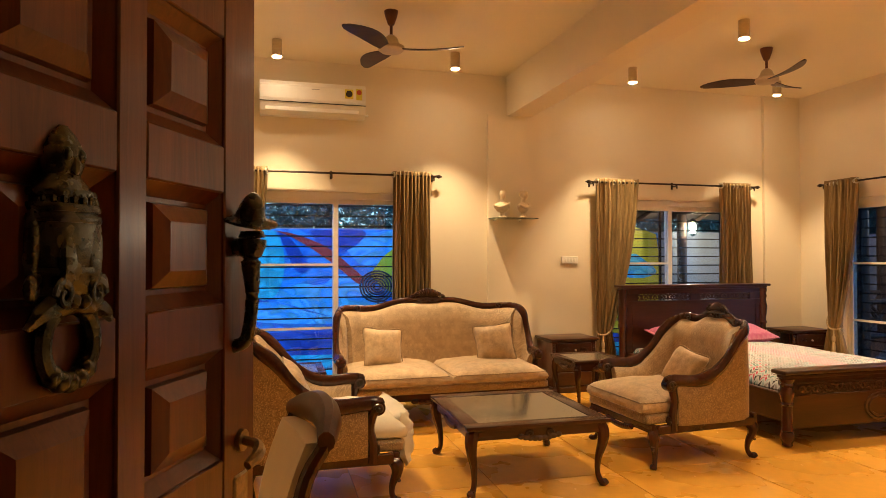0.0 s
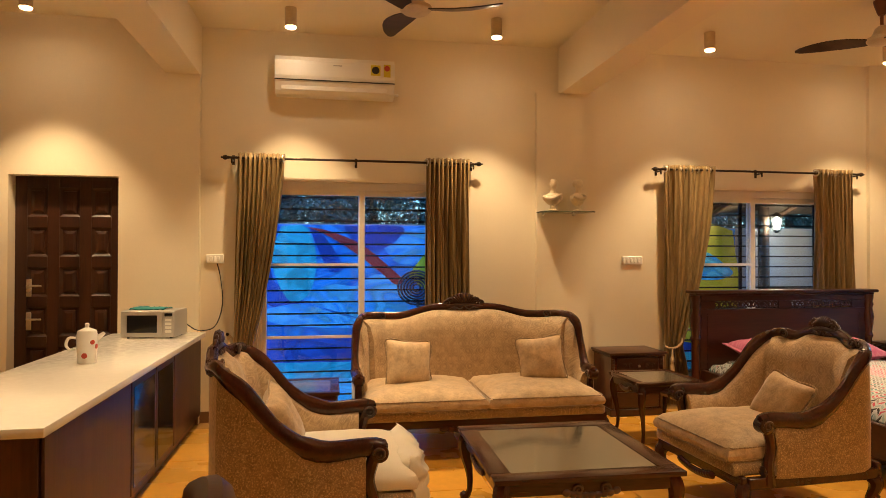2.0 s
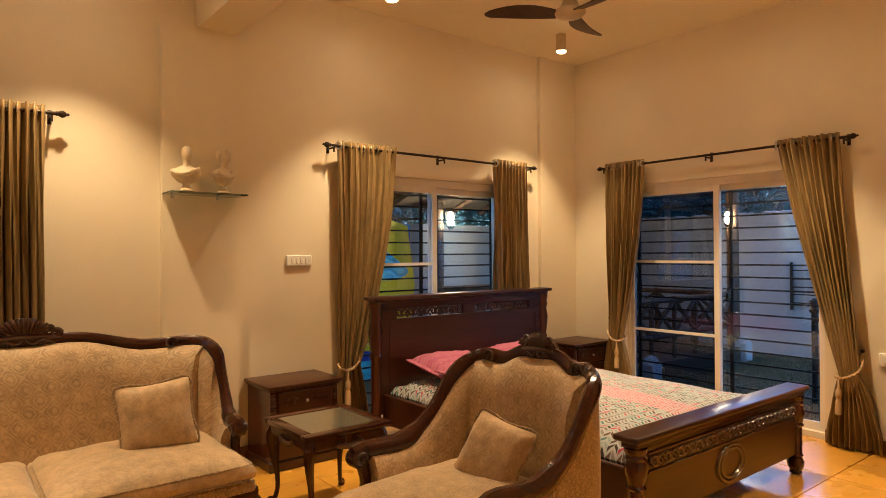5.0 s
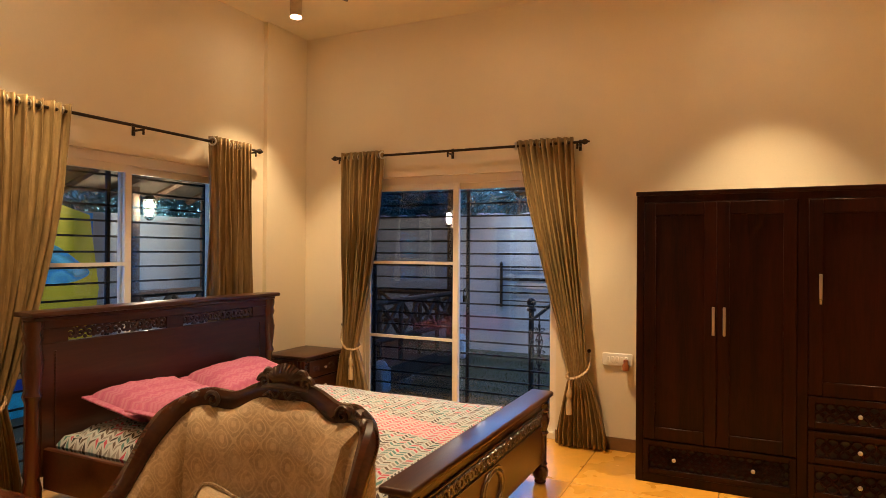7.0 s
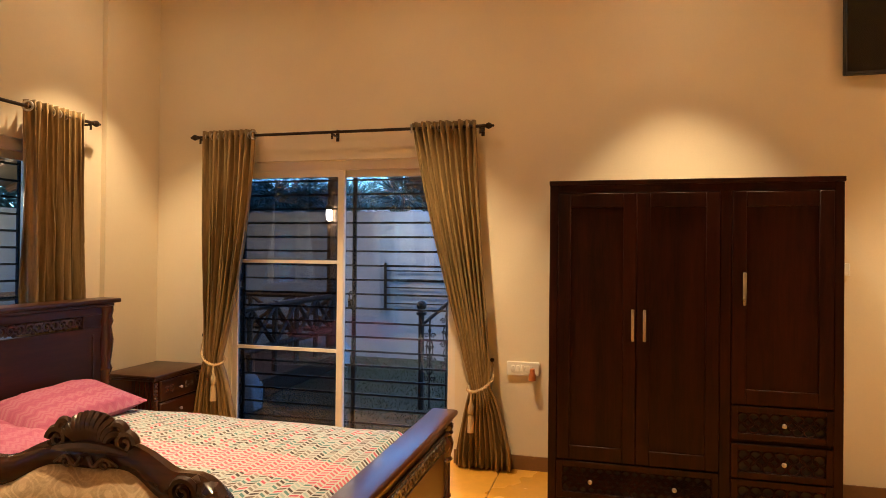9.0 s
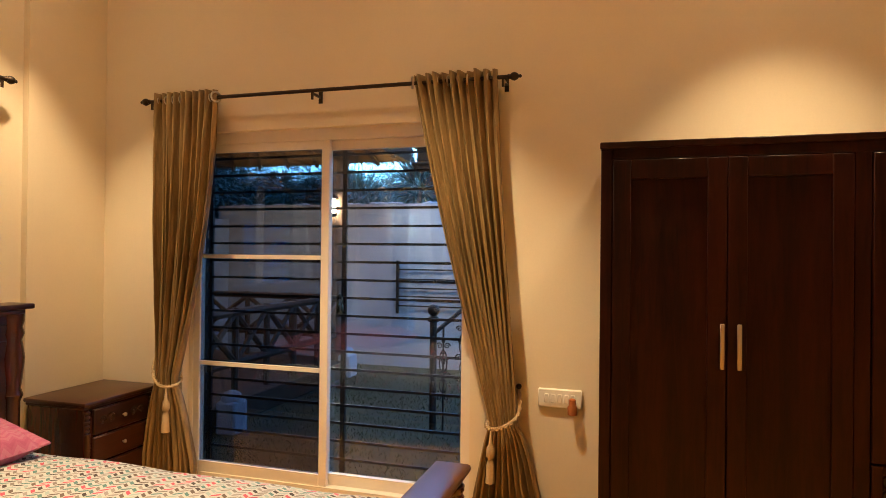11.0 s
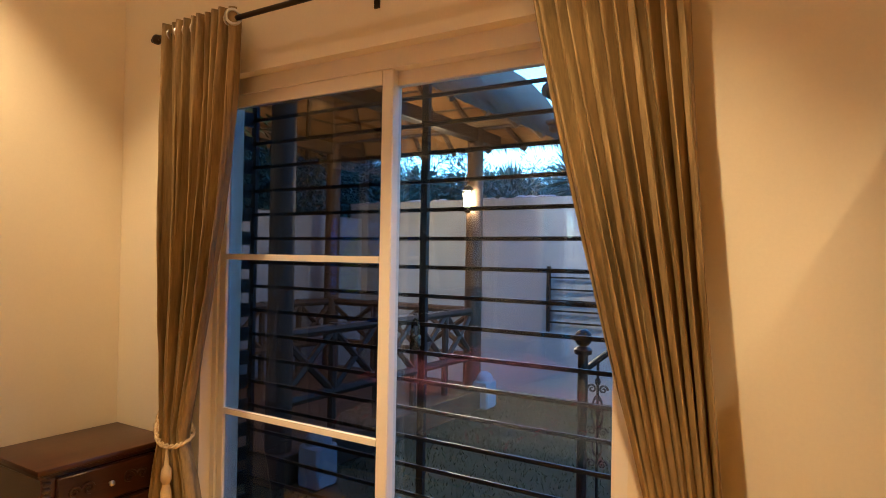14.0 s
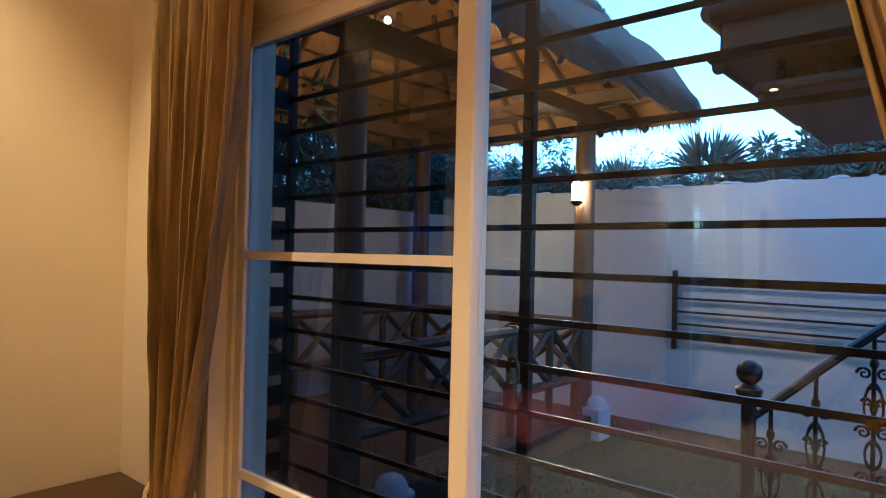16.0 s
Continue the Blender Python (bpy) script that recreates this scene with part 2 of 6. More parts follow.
M["lamp_body"] = plain("cylinder_lamp_body", (0.55, 0.45, 0.30), 0.4, 0.3)
M["lamp_glow"] = glow("lamp_glow", (1.0, 0.74, 0.46), 32.0)
M["lantern_glow"] = glow("lantern_glow", (1.0, 0.84, 0.58), 40.0)
M["plaster_out"] = plain("garden_wall_plaster", (0.28, 0.295, 0.325), 0.85, vary=0.14, scale=1.2, fine=30)
M["turf"] = plain("lawn", (0.026, 0.030, 0.012), 0.95, vary=0.5, scale=4, fine=80, bumpy=0.8)
M["thatch"] = plain("thatch", (0.072, 0.054, 0.037), 0.95, vary=0.5, scale=8, fine=120, bumpy=0.8, stretch=(1, 1, 0.3))
M["rattan"] = plain("reed_ceiling", (0.24, 0.12, 0.045), 0.9, vary=0.5, scale=6, fine=60, bumpy=0.5)
M["gardenwood"] = wood("weathered_post", (0.035, 0.018, 0.010), (0.11, 0.060, 0.034), 0.6, "z", 0.0)
M["leaf"] = plain("dusk_leaves", (0.030, 0.078, 0.070), 0.95, vary=0.6, scale=3)
M["mat"] = plain("dark_doormat", (0.05, 0.06, 0.05), 0.95, vary=0.5, fine=150, bumpy=0.8)
M["switch"] = plain("ivory_switch", (0.84, 0.82, 0.76), 0.35, vary=0.03, bumpy=0.0)
M["yellow_label"] = plain("yellow_label", (0.65, 0.55, 0.05), 0.4)
M["plug_red"] = plain("repellent_plug", (0.35, 0.11, 0.03), 0.3)
M["carve"] = wood("carved_rosewood", (0.022, 0.007, 0.004), (0.085, 0.030, 0.014), 0.3, "x", 0.5)

# ---- shapes ----
def part(name, bm, material, parent=None, label="", smooth=True, kind=""):
    """Links a bmesh as one mesh object."""
    me = bpy.data.meshes.new(name)
    bmesh.ops.recalc_face_normals(bm, faces=bm.faces)
    bm.to_mesh(me)
    bm.free()
    me.materials.append(M[material])
    if smooth:
        me.polygons.foreach_set("use_smooth", [True] * len(me.polygons))
        me.set_sharp_from_angle(angle=radians(38))
    ob = new(name, me)
    if parent is not None:
        ob.parent = parent
    if label:
        tagged(ob, label)
    if kind:
        tagged(ob, kind=kind)
    return ob


def thing(name, m, label, category, group=""):
    ob = new(name)
    ob.matrix_world = m
    ob.empty_display_size = 0.1
    return tagged(ob, label, category, group)


def box(bm, x0, x1, y0, y1, z0, z1, bev=0.0, seg=1):
    r = bmesh.ops.create_cube(bm, size=1.0, matrix=Matrix.Translation(((x0 + x1) / 2, (y0 + y1) / 2, (z0 + z1) / 2)) @ Matrix.Diagonal((abs(x1 - x0), abs(y1 - y0), abs(z1 - z0), 1)))
    if bev:
        es = list({e for v in r["verts"] for e in v.link_edges})
        bmesh.ops.bevel(bm, geom=es, offset=bev, segments=seg, affect="EDGES", profile=0.5)
    return bm


def B(*a, **k):
    return box(bmesh.new(), *a, **k)


def lathe(bm, prof, cx=0.0, cy=0.0, n=16, m=None):
    """A turned form: prof is (radius, height) from the bottom up."""
    m = m or Matrix()
    rings = []
    for r, z in prof:
        rings.append([bm.verts.new(m @ Vector((cx + max(r, 1e-4) * math.cos(2 * math.pi * i / n), cy + max(r, 1e-4) * math.sin(2 * math.pi * i / n), z))) for i in range(n)])
    for a, b in zip(rings, rings[1:]):
        for i in range(n):
            bm.faces.new((a[i], a[(i + 1) % n], b[(i + 1) % n], b[i]))
    bm.faces.new(rings[0][::-1])
    bm.faces.new(rings[-1])
    return bm


def smooth_path(pts, n):
    """Catmull-Rom through the points, n steps a span; points may carry extra numbers."""
    P = [np.array(p, float) for p in pts]
    P = [2 * P[0] - P[1], *P, 2 * P[-1] - P[-2]]
    out = []
    for i in range(1, len(P) - 2):
        for k in range(n):
            u = k / n
            a, b, c, d = P[i - 1 : i + 3]
            out.append(0.5 * (2 * b + (c - a) * u + (2 * a - 5 * b + 4 * c - d) * u * u + (3 * b - a - 3 * c + d) * u ** 3))
    out.append(P[-2])
    return out


def tube(bm, pts, n=8, up=(0, 0, 1), flat=1.0):
    """A round or flattened bar along points (x, y, z, radius)."""
    rings = []
    for i, p in enumerate(pts):
        a, b = pts[max(0, i - 1)], pts[min(len(pts) - 1, i + 1)]
        d = Vector(b[:3]) - Vector(a[:3])
        d.normalize()
        u = Vector(up)
        s = d.cross(u)
        if s.length < 1e-3:
            s = d.cross(Vector((1, 0, 0.01)))
        s.normalize()
        w = s.cross(d)
        c, r = Vector(p[:3]), p[3]
        rings.append([bm.verts.new(c + s * (r * math.cos(2 * math.pi * k / n)) + w * (r * flat * math.sin(2 * math.pi * k / n))) for k in range(n)])
    for a, b in zip(rings, rings[1:]):
        for k in range(n):
            bm.faces.new((a[k], a[(k + 1) % n], b[(k + 1) % n], b[k]))
    bm.faces.new(rings[0][::-1])
    bm.faces.new(rings[-1])
    return bm


def ball(bm, c, r, sx=1, sy=1, sz=1, seg=10, m=None):
    bmesh.ops.create_uvsphere(bm, u_segments=seg, v_segments=max(6, seg // 2 + 2), radius=r, matrix=(m or Matrix()) @ Matrix.Translation(c) @ Matrix.Diagonal((sx, sy, sz, 1)))
    return bm


def ring(bm, c, R, r, axis="y", n=14, k=6, sx=1.0, sz=1.0):
    """A small torus standing in the plane across the axis."""
    rings = []
    for i in range(n):
        a = 2 * math.pi * i / n
        row = []
        for j in range(k):
            b = 2 * math.pi * j / k
            q = R + r * math.cos(b)
            u, v, w = q * math.cos(a) * sx, q * math.sin(a) * sz, r * math.sin(b)
            p = {"y": (u, w, v), "x": (w, u, v), "z": (u, v, w)}[axis]
            row.append(bm.verts.new(Vector(c) + Vector(p)))
        rings.append(row)
    for i in range(n):
        a, b = rings[i], rings[(i + 1) % n]
        for j in range(k):
            bm.faces.new((a[j], a[(j + 1) % k], b[(j + 1) % k], b[j]))
    return bm


def scroll(bm, c, r0, turns=1.4, thick=0.012, flip=1, m=None, n=22):
    """A carved volute in the local xz plane."""
    pts = []
    for i in range(n + 1):
        u = i / n
        a, r = 2 * math.pi * turns * u, r0 * (1 - 0.85 * u)
        p = (m or Matrix()) @ Vector((c[0] + flip * r * math.cos(a), c[1], c[2] + r * math.sin(a)))
        pts.append((*p, thick * (1 - 0.4 * u)))
    return tube(bm, pts, 6, (0, 1, 0.01))


def pillow_mesh(w, h, t, seed=0, n=14, pinch=0.06):
    """A stuffed cushion lying in xz, its thickness along y, with pulled-in sides and pointed corners."""
    bm = bmesh.new()
    noise_at = lambda x, z, s: noise.noise(Vector((x * 7 + seed * 3.1, z * 7, s * 5)))
    grids = []
    for side in (1, -1):
        g = []
        for i in range(n + 1):
            row = []
            for j in range(n + 1):
                u, v = 2 * i / n - 1, 2 * j / n - 1
                k = (1 - u ** 4) * (1 - v ** 4)
                x = u * w / 2 * (1 - pinch * (1 - v * v) * u * u)
                z = v * h / 2 * (1 - pinch * (1 - u * u) * v * v)
                y = side * (t / 2 * max(0, k) ** 0.6 + (0.018 * noise_at(u, v, side) + 0.009 * noise_at(u * 2.3, v * 2.3, side + 4)) * k)
                row.append(bm.verts.new((x, y, z)))
            g.append(row)
        grids.append(g)
    for g, s in zip(grids, (1, -1)):
        for i in range(n):
            for j in range(n):
                q = (g[i][j], g[i + 1][j], g[i + 1][j + 1], g[i][j + 1])
                bm.faces.new(q if s < 0 else q[::-1])
    bmesh.ops.remove_doubles(bm, verts=bm.verts, dist=1e-4)
    return bm


def slab_cushion(w, d, h, crown=0.03, n=12):
    """A box cushion with a crowned top and rounded rims, its base at z = 0."""
    bm = bmesh.new()
    top, bot = [], []
    for i in range(n + 1):
        rt, rb = [], []
        for j in range(n + 1):
            u, v = 2 * i / n - 1, 2 * j / n - 1
            e = max(abs(u), abs(v))
            k = max(0.0, 1 - e ** 6)
            sq = 1 - 0.03 * (e ** 8)
            zt = h * 0.66 + (h * 0.34 + crown * (1 - u * u) ** 0.7 * (1 - v * v) ** 0.7) * k ** 0.6 + 0.010 * noise.noise(Vector((u * 3 + w, v * 3, d))) + 0.004 * noise.noise(Vector((u * 11, v * 11, w)))
            rt.append(bm.verts.new((u * w / 2 * sq, v * d / 2 * sq, zt)))
            rb.append(bm.verts.new((u * w / 2 * (1 - 0.02 * e ** 6), v * d / 2 * (1 - 0.02 * e ** 6), h * 0.2 * (1 - k ** 0.5))))
        top.append(rt)
        bot.append(rb)
    for i in range(n):
        for j in range(n):
            bm.faces.new((top[i][j], top[i + 1][j], top[i + 1][j + 1], top[i][j + 1]))
            bm.faces.new((bot[i][j], bot[i][j + 1], bot[i + 1][j + 1], bot[i + 1][j]))
    rim = [(i, 0) for i in range(n)] + [(n, j) for j in range(n)] + [(n - i, n) for i in range(n)] + [(0, n - j) for j in range(n)]
    mid = [bm.verts.new(((top[i][j].co + bot[i][j].co) / 2) * 1.0 + Vector((top[i][j].co.x, top[i][j].co.y, 0)) * (0.025 + 0.03 * noise.noise(Vector((i * 1.9, j * 1.9, w))))) for i, j in rim]
    for k in range(len(rim)):
        (i, j), (a, b), l = rim[k], rim[(k + 1) % len(rim)], (k + 1) % len(rim)
        bm.faces.new((bot[i][j], bot[a][b], mid[l], mid[k]))
        bm.faces.new((mid[k], mid[l], top[a][b], top[i][j]))
    return bm


def cabriole(bm, x, y, z0, z1, out, r=0.036):
    """A bowed leg from the floor z0 to the rail z1, its knee turned towards out."""
    o = Vector((*out, 0)).normalized()
    h = z1 - z0
    pts = [(0.0, 1.0, 1.15), (0.32, 0.86, 1.25), (0.30, 0.68, 1.0), (0.0, 0.42, 0.66), (-0.05, 0.2, 0.52), (0.15, 0.07, 0.60), (0.42, 0.045, 0.80), (0.55, 0.035, 0.62), (0.6, 0.02, 0.3)]
    k = 0.10
    path = smooth_path([(x + o.x * a * k, y + o.y * a * k, z0 + h * b, r * c) for a, b, c in pts], 4)
    tube(bm, path, 8, (1, 0, 0))
    lathe(bm, [(r * 0.55, z0), (r * 0.8, z0 + 0.008), (r * 0.7, z0 + 0.03)], x + o.x * 0.035, y + o.y * 0.035, 10)
    return bm


def knee_carving(bm, x, y, z, out):
    o = Vector((*out, 0)).normalized()
    for i in range(4):
        ball(bm, (x + o.x * 0.045, y + o.y * 0.045, z - i * 0.028), 0.022 - i * 0.003, 1, 1, 0.9, 8)


# ---- structure ----
H = 3.70
def wall_with_holes(name, axis, at, t, lo, hi, z1, holes, material="wall"):
    """A wall of thickness t beyond the plane at; holes are (from, to, sill, head)."""
    bm = bmesh.new()
    cuts = sorted({lo, hi, *[h[0] for h in holes], *[h[1] for h in holes]})
    for a, b in zip(cuts, cuts[1:]):
        col = [(0.0, z1)]
        for h in holes:
            if h[0] <= a and b <= h[1]:
                col = [(0.0, h[2])] if h[2] > 0 else []
                col.append((h[3], z1))
        for z0, zz in col:
            if axis == "y":
                box(bm, a, b, at, at + t, z0, zz)
            else:
                box(bm, at, at + t, a, b, z0, zz)
    bmesh.ops.remove_doubles(bm, verts=bm.verts, dist=1e-4)
    ob = part(name, bm, material, smooth=False, kind="structure")
    return ob


YN, XE = 7.03, 6.98
WIN_N1, WIN_N2, WIN_E = (-0.225, 1.715), (4.05, 5.99), (4.395, 6.335)
HEAD = 2.27
wall_n = wall_with_holes("wall_north", "y", YN, 0.30, -0.74, XE + 0.22, H, [(*WIN_N1, 0.0, HEAD), (*WIN_N2, 0.0, HEAD)])
wall_k = wall_with_holes("wall_north_kitchen", "y", 6.95, 0.38, -4.0, -0.74, H, [(-2.34, -1.435, 0.0, 2.27)])
wall_e = wall_with_holes("wall_east", "x", XE, 0.22, 0.1, YN, H, [(*WIN_E, 0.0, HEAD), (0.60, 1.575, 0.0, 2.28)])
wall_s = wall_with_holes("wall_south", "y", 0.14, 0.26, -4.0, XE, H, [(-0.40, 0.82, 0.0, 2.16)])
wall_w = part("wall_west", B(-4.2, -4.0, 0.14, 7.33, 0, H), "wall", smooth=False, kind="structure")
# unseen shell added outside the entrance to keep skylight off the open door
for nm, a in (("sky_block_west", (-1.7, -1.5, -3.0, 0.14, -0.15, 2.95)), ("sky_block_east", (2.1, 2.3, -3.0, 0.14, -0.15, 2.95)), ("sky_block_south", (-1.7, 2.3, -3.2, -3.0, -0.15, 2.95)), ("sky_block_top", (-1.7, 2.3, -3.2, 0.14, 2.95, 3.10)), ("sky_block_floor", (-1.5, 2.1, -3.0, 0.0, -0.15, -0.012))):
    part(nm, B(*a), "joint" if nm == "sky_block_floor" else "wall", smooth=False, kind="structure")
part("pilaster", B(2.51, 3.05, 6.97, YN, 0, 3.22), "wall", wall_n, smooth=False)
part("corner_column", B(6.40, XE, 6.985, YN, 0, H), "wall", wall_n, smooth=False)
part("ceiling", B(-4.2, XE + 0.22, 0.14, 7.33, H, H + 0.15), "ceiling", smooth=False, kind="structure")
part("beam_east", B(2.76, 3.05, 0.40, YN, 3.22, H), "wall", smooth=False, kind="structure")
part("beam_west", B(-1.04, -0.74, 0.40, 6.95, 3.23, H), "wall", smooth=False, kind="structure")
floor = part("floor", B(-4.2, XE + 0.22, 0.0, 7.33, -0.15, -0.006), "joint", smooth=False, kind="structure")
sk = bmesh.new()
for a, b in ((-0.74, WIN_N1[0]), (WIN_N1[1], 2.51), (3.05, WIN_N2[0]), (WIN_N2[1], 6.40)):
    box(sk, a, b, YN - 0.012, YN, 0, 0.10)
box(sk, 2.50, 3.06, 6.958, 6.97, 0, 0.10)
for a, b in ((1.575, WIN_E[0]), (WIN_E[1], 6.985), (0.40, 0.60)):
    box(sk, XE - 0.012, XE, a, b, 0, 0.10)
box(sk, -1.435, -0.74, 6.938, 6.95, 0, 0.10)
part("baseboard", sk, "skirting", smooth=False, kind="structure")


def window(name, m, grille_out=0.32, left_net_shade=True, wall_out=0.30):
    """A sliding glazed door in local xz, 1.94 wide, its room side towards -y, with outside bars."""
    w, h = 1.94, HEAD
    ob = new(name)
    ob.matrix_world = m
    tagged(ob, "cream-framed sliding glass door with black outside bars", "window", "sliding windows", "structure")
    f = bmesh.new()
    for a in ((-w / 2, -w / 2 + 0.03, 0.06, 0.16, 0, h), (w / 2 - 0.03, w / 2, 0.06, 0.16, 0, h), (-w / 2 + 0.03, w / 2 - 0.03, 0.06, 0.16, h - 0.07, h), (-w / 2 + 0.03, w / 2 - 0.03, 0.06, 0.16, 0, 0.05)):
        box(f, *a)
    part("window_frame", f, "white_upvc", ob, smooth=False)
    for side in (-1, 1):
        s = bmesh.new()
        x0, x1 = (-w / 2 + 0.03, 0.04) if side < 0 else (-0.02, w / 2 - 0.03)
        y0 = 0.07 if side < 0 else 0.115
        for a in ((x0, x0 + 0.045), (x1 - 0.055, x1)):
            box(s, *a, y0, y0 + 0.035, 0.05, h - 0.07, 0.004)
        for a in ((0.05, 0.12), (h - 0.125, h - 0.07)):
            box(s, x0 + 0.045, x1 - 0.055, y0, y0 + 0.035, *a)
        sash = part("sash", s, "white_upvc", ob, smooth=False)
        if side < 0:
            for z in (0.765, 1.468):
                part("glazing_bar", B(x0 + 0.045, x1 - 0.055, y0 - 0.002, y0 + 0.02, z - 0.013, z + 0.013), "white_upvc", sash, smooth=False)
        p = part("pane", B(x0 + 0.045, x1 - 0.055, y0 + 0.012, y0 + 0.017, 0.12, h - 0.125), "net_shade_pane" if side < 0 and left_net_shade else "pane", sash, smooth=False)
        p.visible_shadow = False
    for x in (-w / 2 - 0.02, 0.035, w / 2 + 0.02):
        part("grille_post", B(x - 0.016, x + 0.016, grille_out, grille_out + 0.02, 0.0, h), "iron", ob, smooth=False)
    back = part("grille_return", B(-0.006, 0.006, wall_out, grille_out - 0.010, -0.034, 0.034), "iron", ob, smooth=False)
    back.location = (-w / 2 - 0.02, 0, 0.153)
    for k in range(1, 38):
        b = back.copy()
        scene.collection.objects.link(b)
        b.location = (-w / 2 - 0.02 if k < 19 else w / 2 + 0.02, 0, 0.153 + 0.117 * (k % 19))
    bar = B(-w / 2 - 0.04, w / 2 + 0.04, grille_out - 0.008, grille_out, -0.008, 0.008).copy()
    first = part("grille_bar", bar, "iron", ob, smooth=False)
    first.location.z = 0.153
    for i in range(1, 19):
        b = first.copy()
        scene.collection.objects.link(b)
        b.location.z = 0.153 + i * 0.117
    return ob


window("window_1", pose((WIN_N1[0] + WIN_N1[1]) / 2, YN, 0), 0.32, False)
window("window_2", pose((WIN_N2[0] + WIN_N2[1]) / 2, YN, 0), 0.32, False)
window_e = window("window_3", pose(XE, (WIN_E[0] + WIN_E[1]) / 2, 0, 0, 0, -90), 0.30, True, 0.221)
lock = bmesh.new()
box(lock, -0.002, 0.044, 0.262, 0.290, 1.100, 1.165, 0.008, 2)
tube(lock, smooth_path([(0.006, 0.276, 1.160, 0.006), (0.006, 0.276, 1.205, 0.006), (0.021, 0.276, 1.230, 0.006), (0.036, 0.276, 1.205, 0.006), (0.036, 0.276, 1.160, 0.006)], 4), 6, (0, 1, 0))
tagged(part("padlock", lock, "darkbrass"), "brass padlock hanging on the black window bars", "padlock").matrix_world = window_e.matrix_world.copy()

# ---- seating ----
def plan_points(W, fy, ye, yb):
    """The outline of the upholstered shell seen from above: from one arm's front at fy, past the wing at ye, round the back at yb to the other arm."""
    h, d, e = W / 2, ye - fy, yb - ye
    pts = [(-h + 0.02, fy), (-h + 0.008, fy + d * 0.36), (-h, fy + d * 0.64), (-h + 0.008, fy + d * 0.86), (-h + 0.035, ye), (-h + 0.11, ye + e * 0.48)]
    x0 = -h + 0.11
    back = [(x0 - 2 * x0 * k / 6, yb - (1 - math.sin(math.pi * k / 6) ** 0.6) * e * 0.5) for k in range(1, 6)]
    return pts + back + [(-x, y) for x, y in pts[::-1]]


def carved_seat(name, W, fy, ye, yb, front, m, label, category, group, arm=0.62, ear=1.02, mid=1.08, crest=0.06, cushions=1, slouch=False):
    """A rosewood armchair or settee that faces local -y: padded shell, shaped show-wood rail, loose seat cushions, cabriole legs."""
    root = thing(name, m, label, category, group)
    raw = plan_points(W, fy, ye, yb)
    n = len(raw)
    def height(i):
        j = min(i, n - 1 - i)
        if j < 6:
            return [arm, arm - 0.005, arm + 0.10, arm + 0.27, ear - 0.035, ear + 0.004][j]
        k = (i - 5) / (n - 11)
        e = abs(2 * k - 1)
        step = min(1.0, max(0.0, (0.72 - e) / 0.34))
        return ear + (mid - ear) * (step * step * (3 - 2 * step)) - 0.012 * (e > 0.6)
    path = smooth_path([(x, y, height(i)) for i, (x, y) in enumerate(raw)], 4)
    base_z = 0.34

    def shell(i0, i1, mat_name, part_name, inner, outer):
        bm = bmesh.new()
        rows = []
        for i in range(i0, i1 + 1):
            p = path[i]
            a, b = path[max(0, i - 1)], path[min(len(path) - 1, i + 1)]
            t = Vector((b[0] - a[0], b[1] - a[1], 0)).normalized()
            nrm = Vector((t.y, -t.x, 0))
            lean = 0.10 * max(0.0, (p[2] - 0.6))
            o = Vector((p[0], p[1] + lean * 0.5, 0)) - nrm * outer
            sec = [(o, base_z - 0.02), (o, p[2] - 0.015)]
            for u, dd in ((1.0, 0.35), (0.93, 0.75), (0.75, 1.0), (0.5, 1.05), (0.2, 1.1), (0.0, 1.1)):
                zz = base_z + (p[2] - 0.02 - base_z) * u
                sec.append((o + nrm * inner * dd + Vector((0, -lean * (1 - u), 0)), zz))
            rows.append([bm.verts.new((c.x, c.y, z)) for c, z in sec])
        for a, b in zip(rows, rows[1:]):
            for k in range(len(a)):
                l = (k + 1) % len(a)
                bm.faces.new((a[k], b[k], b[l], a[l]))
        bm.faces.new(rows[0])
        bm.faces.new(rows[-1][::-1])
        return part(part_name, bm, mat_name, root)

    L = len(path) - 1
    c0, c1 = 18, L - 18
    shell(0, c0, "velvet", "side_padding", 0.085, 0.012)
    shell(c0, c1, "velvet", "backrest", 0.13, 0.012)
    shell(c1, L, "velvet", "side_padding", 0.085, 0.012)
    for i0, i1 in ((0, c0), (c1, L)):
        bm = bmesh.new()
        rows = []
        for i in range(i0, i1 + 1):
            p = path[i]
            a, b = path[max(0, i - 1)], path[min(L, i + 1)]
            t = Vector((b[0] - a[0], b[1] - a[1], 0)).normalized()
            nrm = Vector((t.y, -t.x, 0))
            lean = 0.05 * max(0.0, (p[2] - 0.6))
            o = Vector((p[0], p[1] + lean, 0)) - nrm * 0.012
            rows.append([bm.verts.new((*(o - nrm * q)[:2], z)) for q, z in ((0.0, 0.30), (0.012, 0.32), (0.014, (0.3 + p[2]) / 2), (0.008, p[2] - 0.03), (0.0, p[2] - 0.02))])
        for a, b in zip(rows, rows[1:]):
            for k in range(len(a) - 1):
                bm.faces.new((a[k], b[k], b[k + 1], a[k + 1]))
        part("outer_side", bm, "velvet_side", root, "brown velvet outer side with small gold figures")
    # show-wood rail with volutes at the arm fronts
    rail = bmesh.new()
    pts = []
    for i, p in enumerate(path):
        lean = 0.05 * max(0.0, (p[2] - 0.6))
        e = min(i, L - i)
        pts.append((p[0], p[1] + lean, p[2], 0.030 + 0.008 * (e < 6) + 0.006 * math.sin(i * 0.35) ** 2))
    fx, fz = path[0][0], path[0][2]
    def nose(sx):
        return [(sx * abs(fx), fy - 0.100, fz - 0.010, 0.018), (sx * abs(fx), fy - 0.088, fz - 0.006, 0.032), (sx * abs(fx), fy - 0.050, fz, 0.037)]
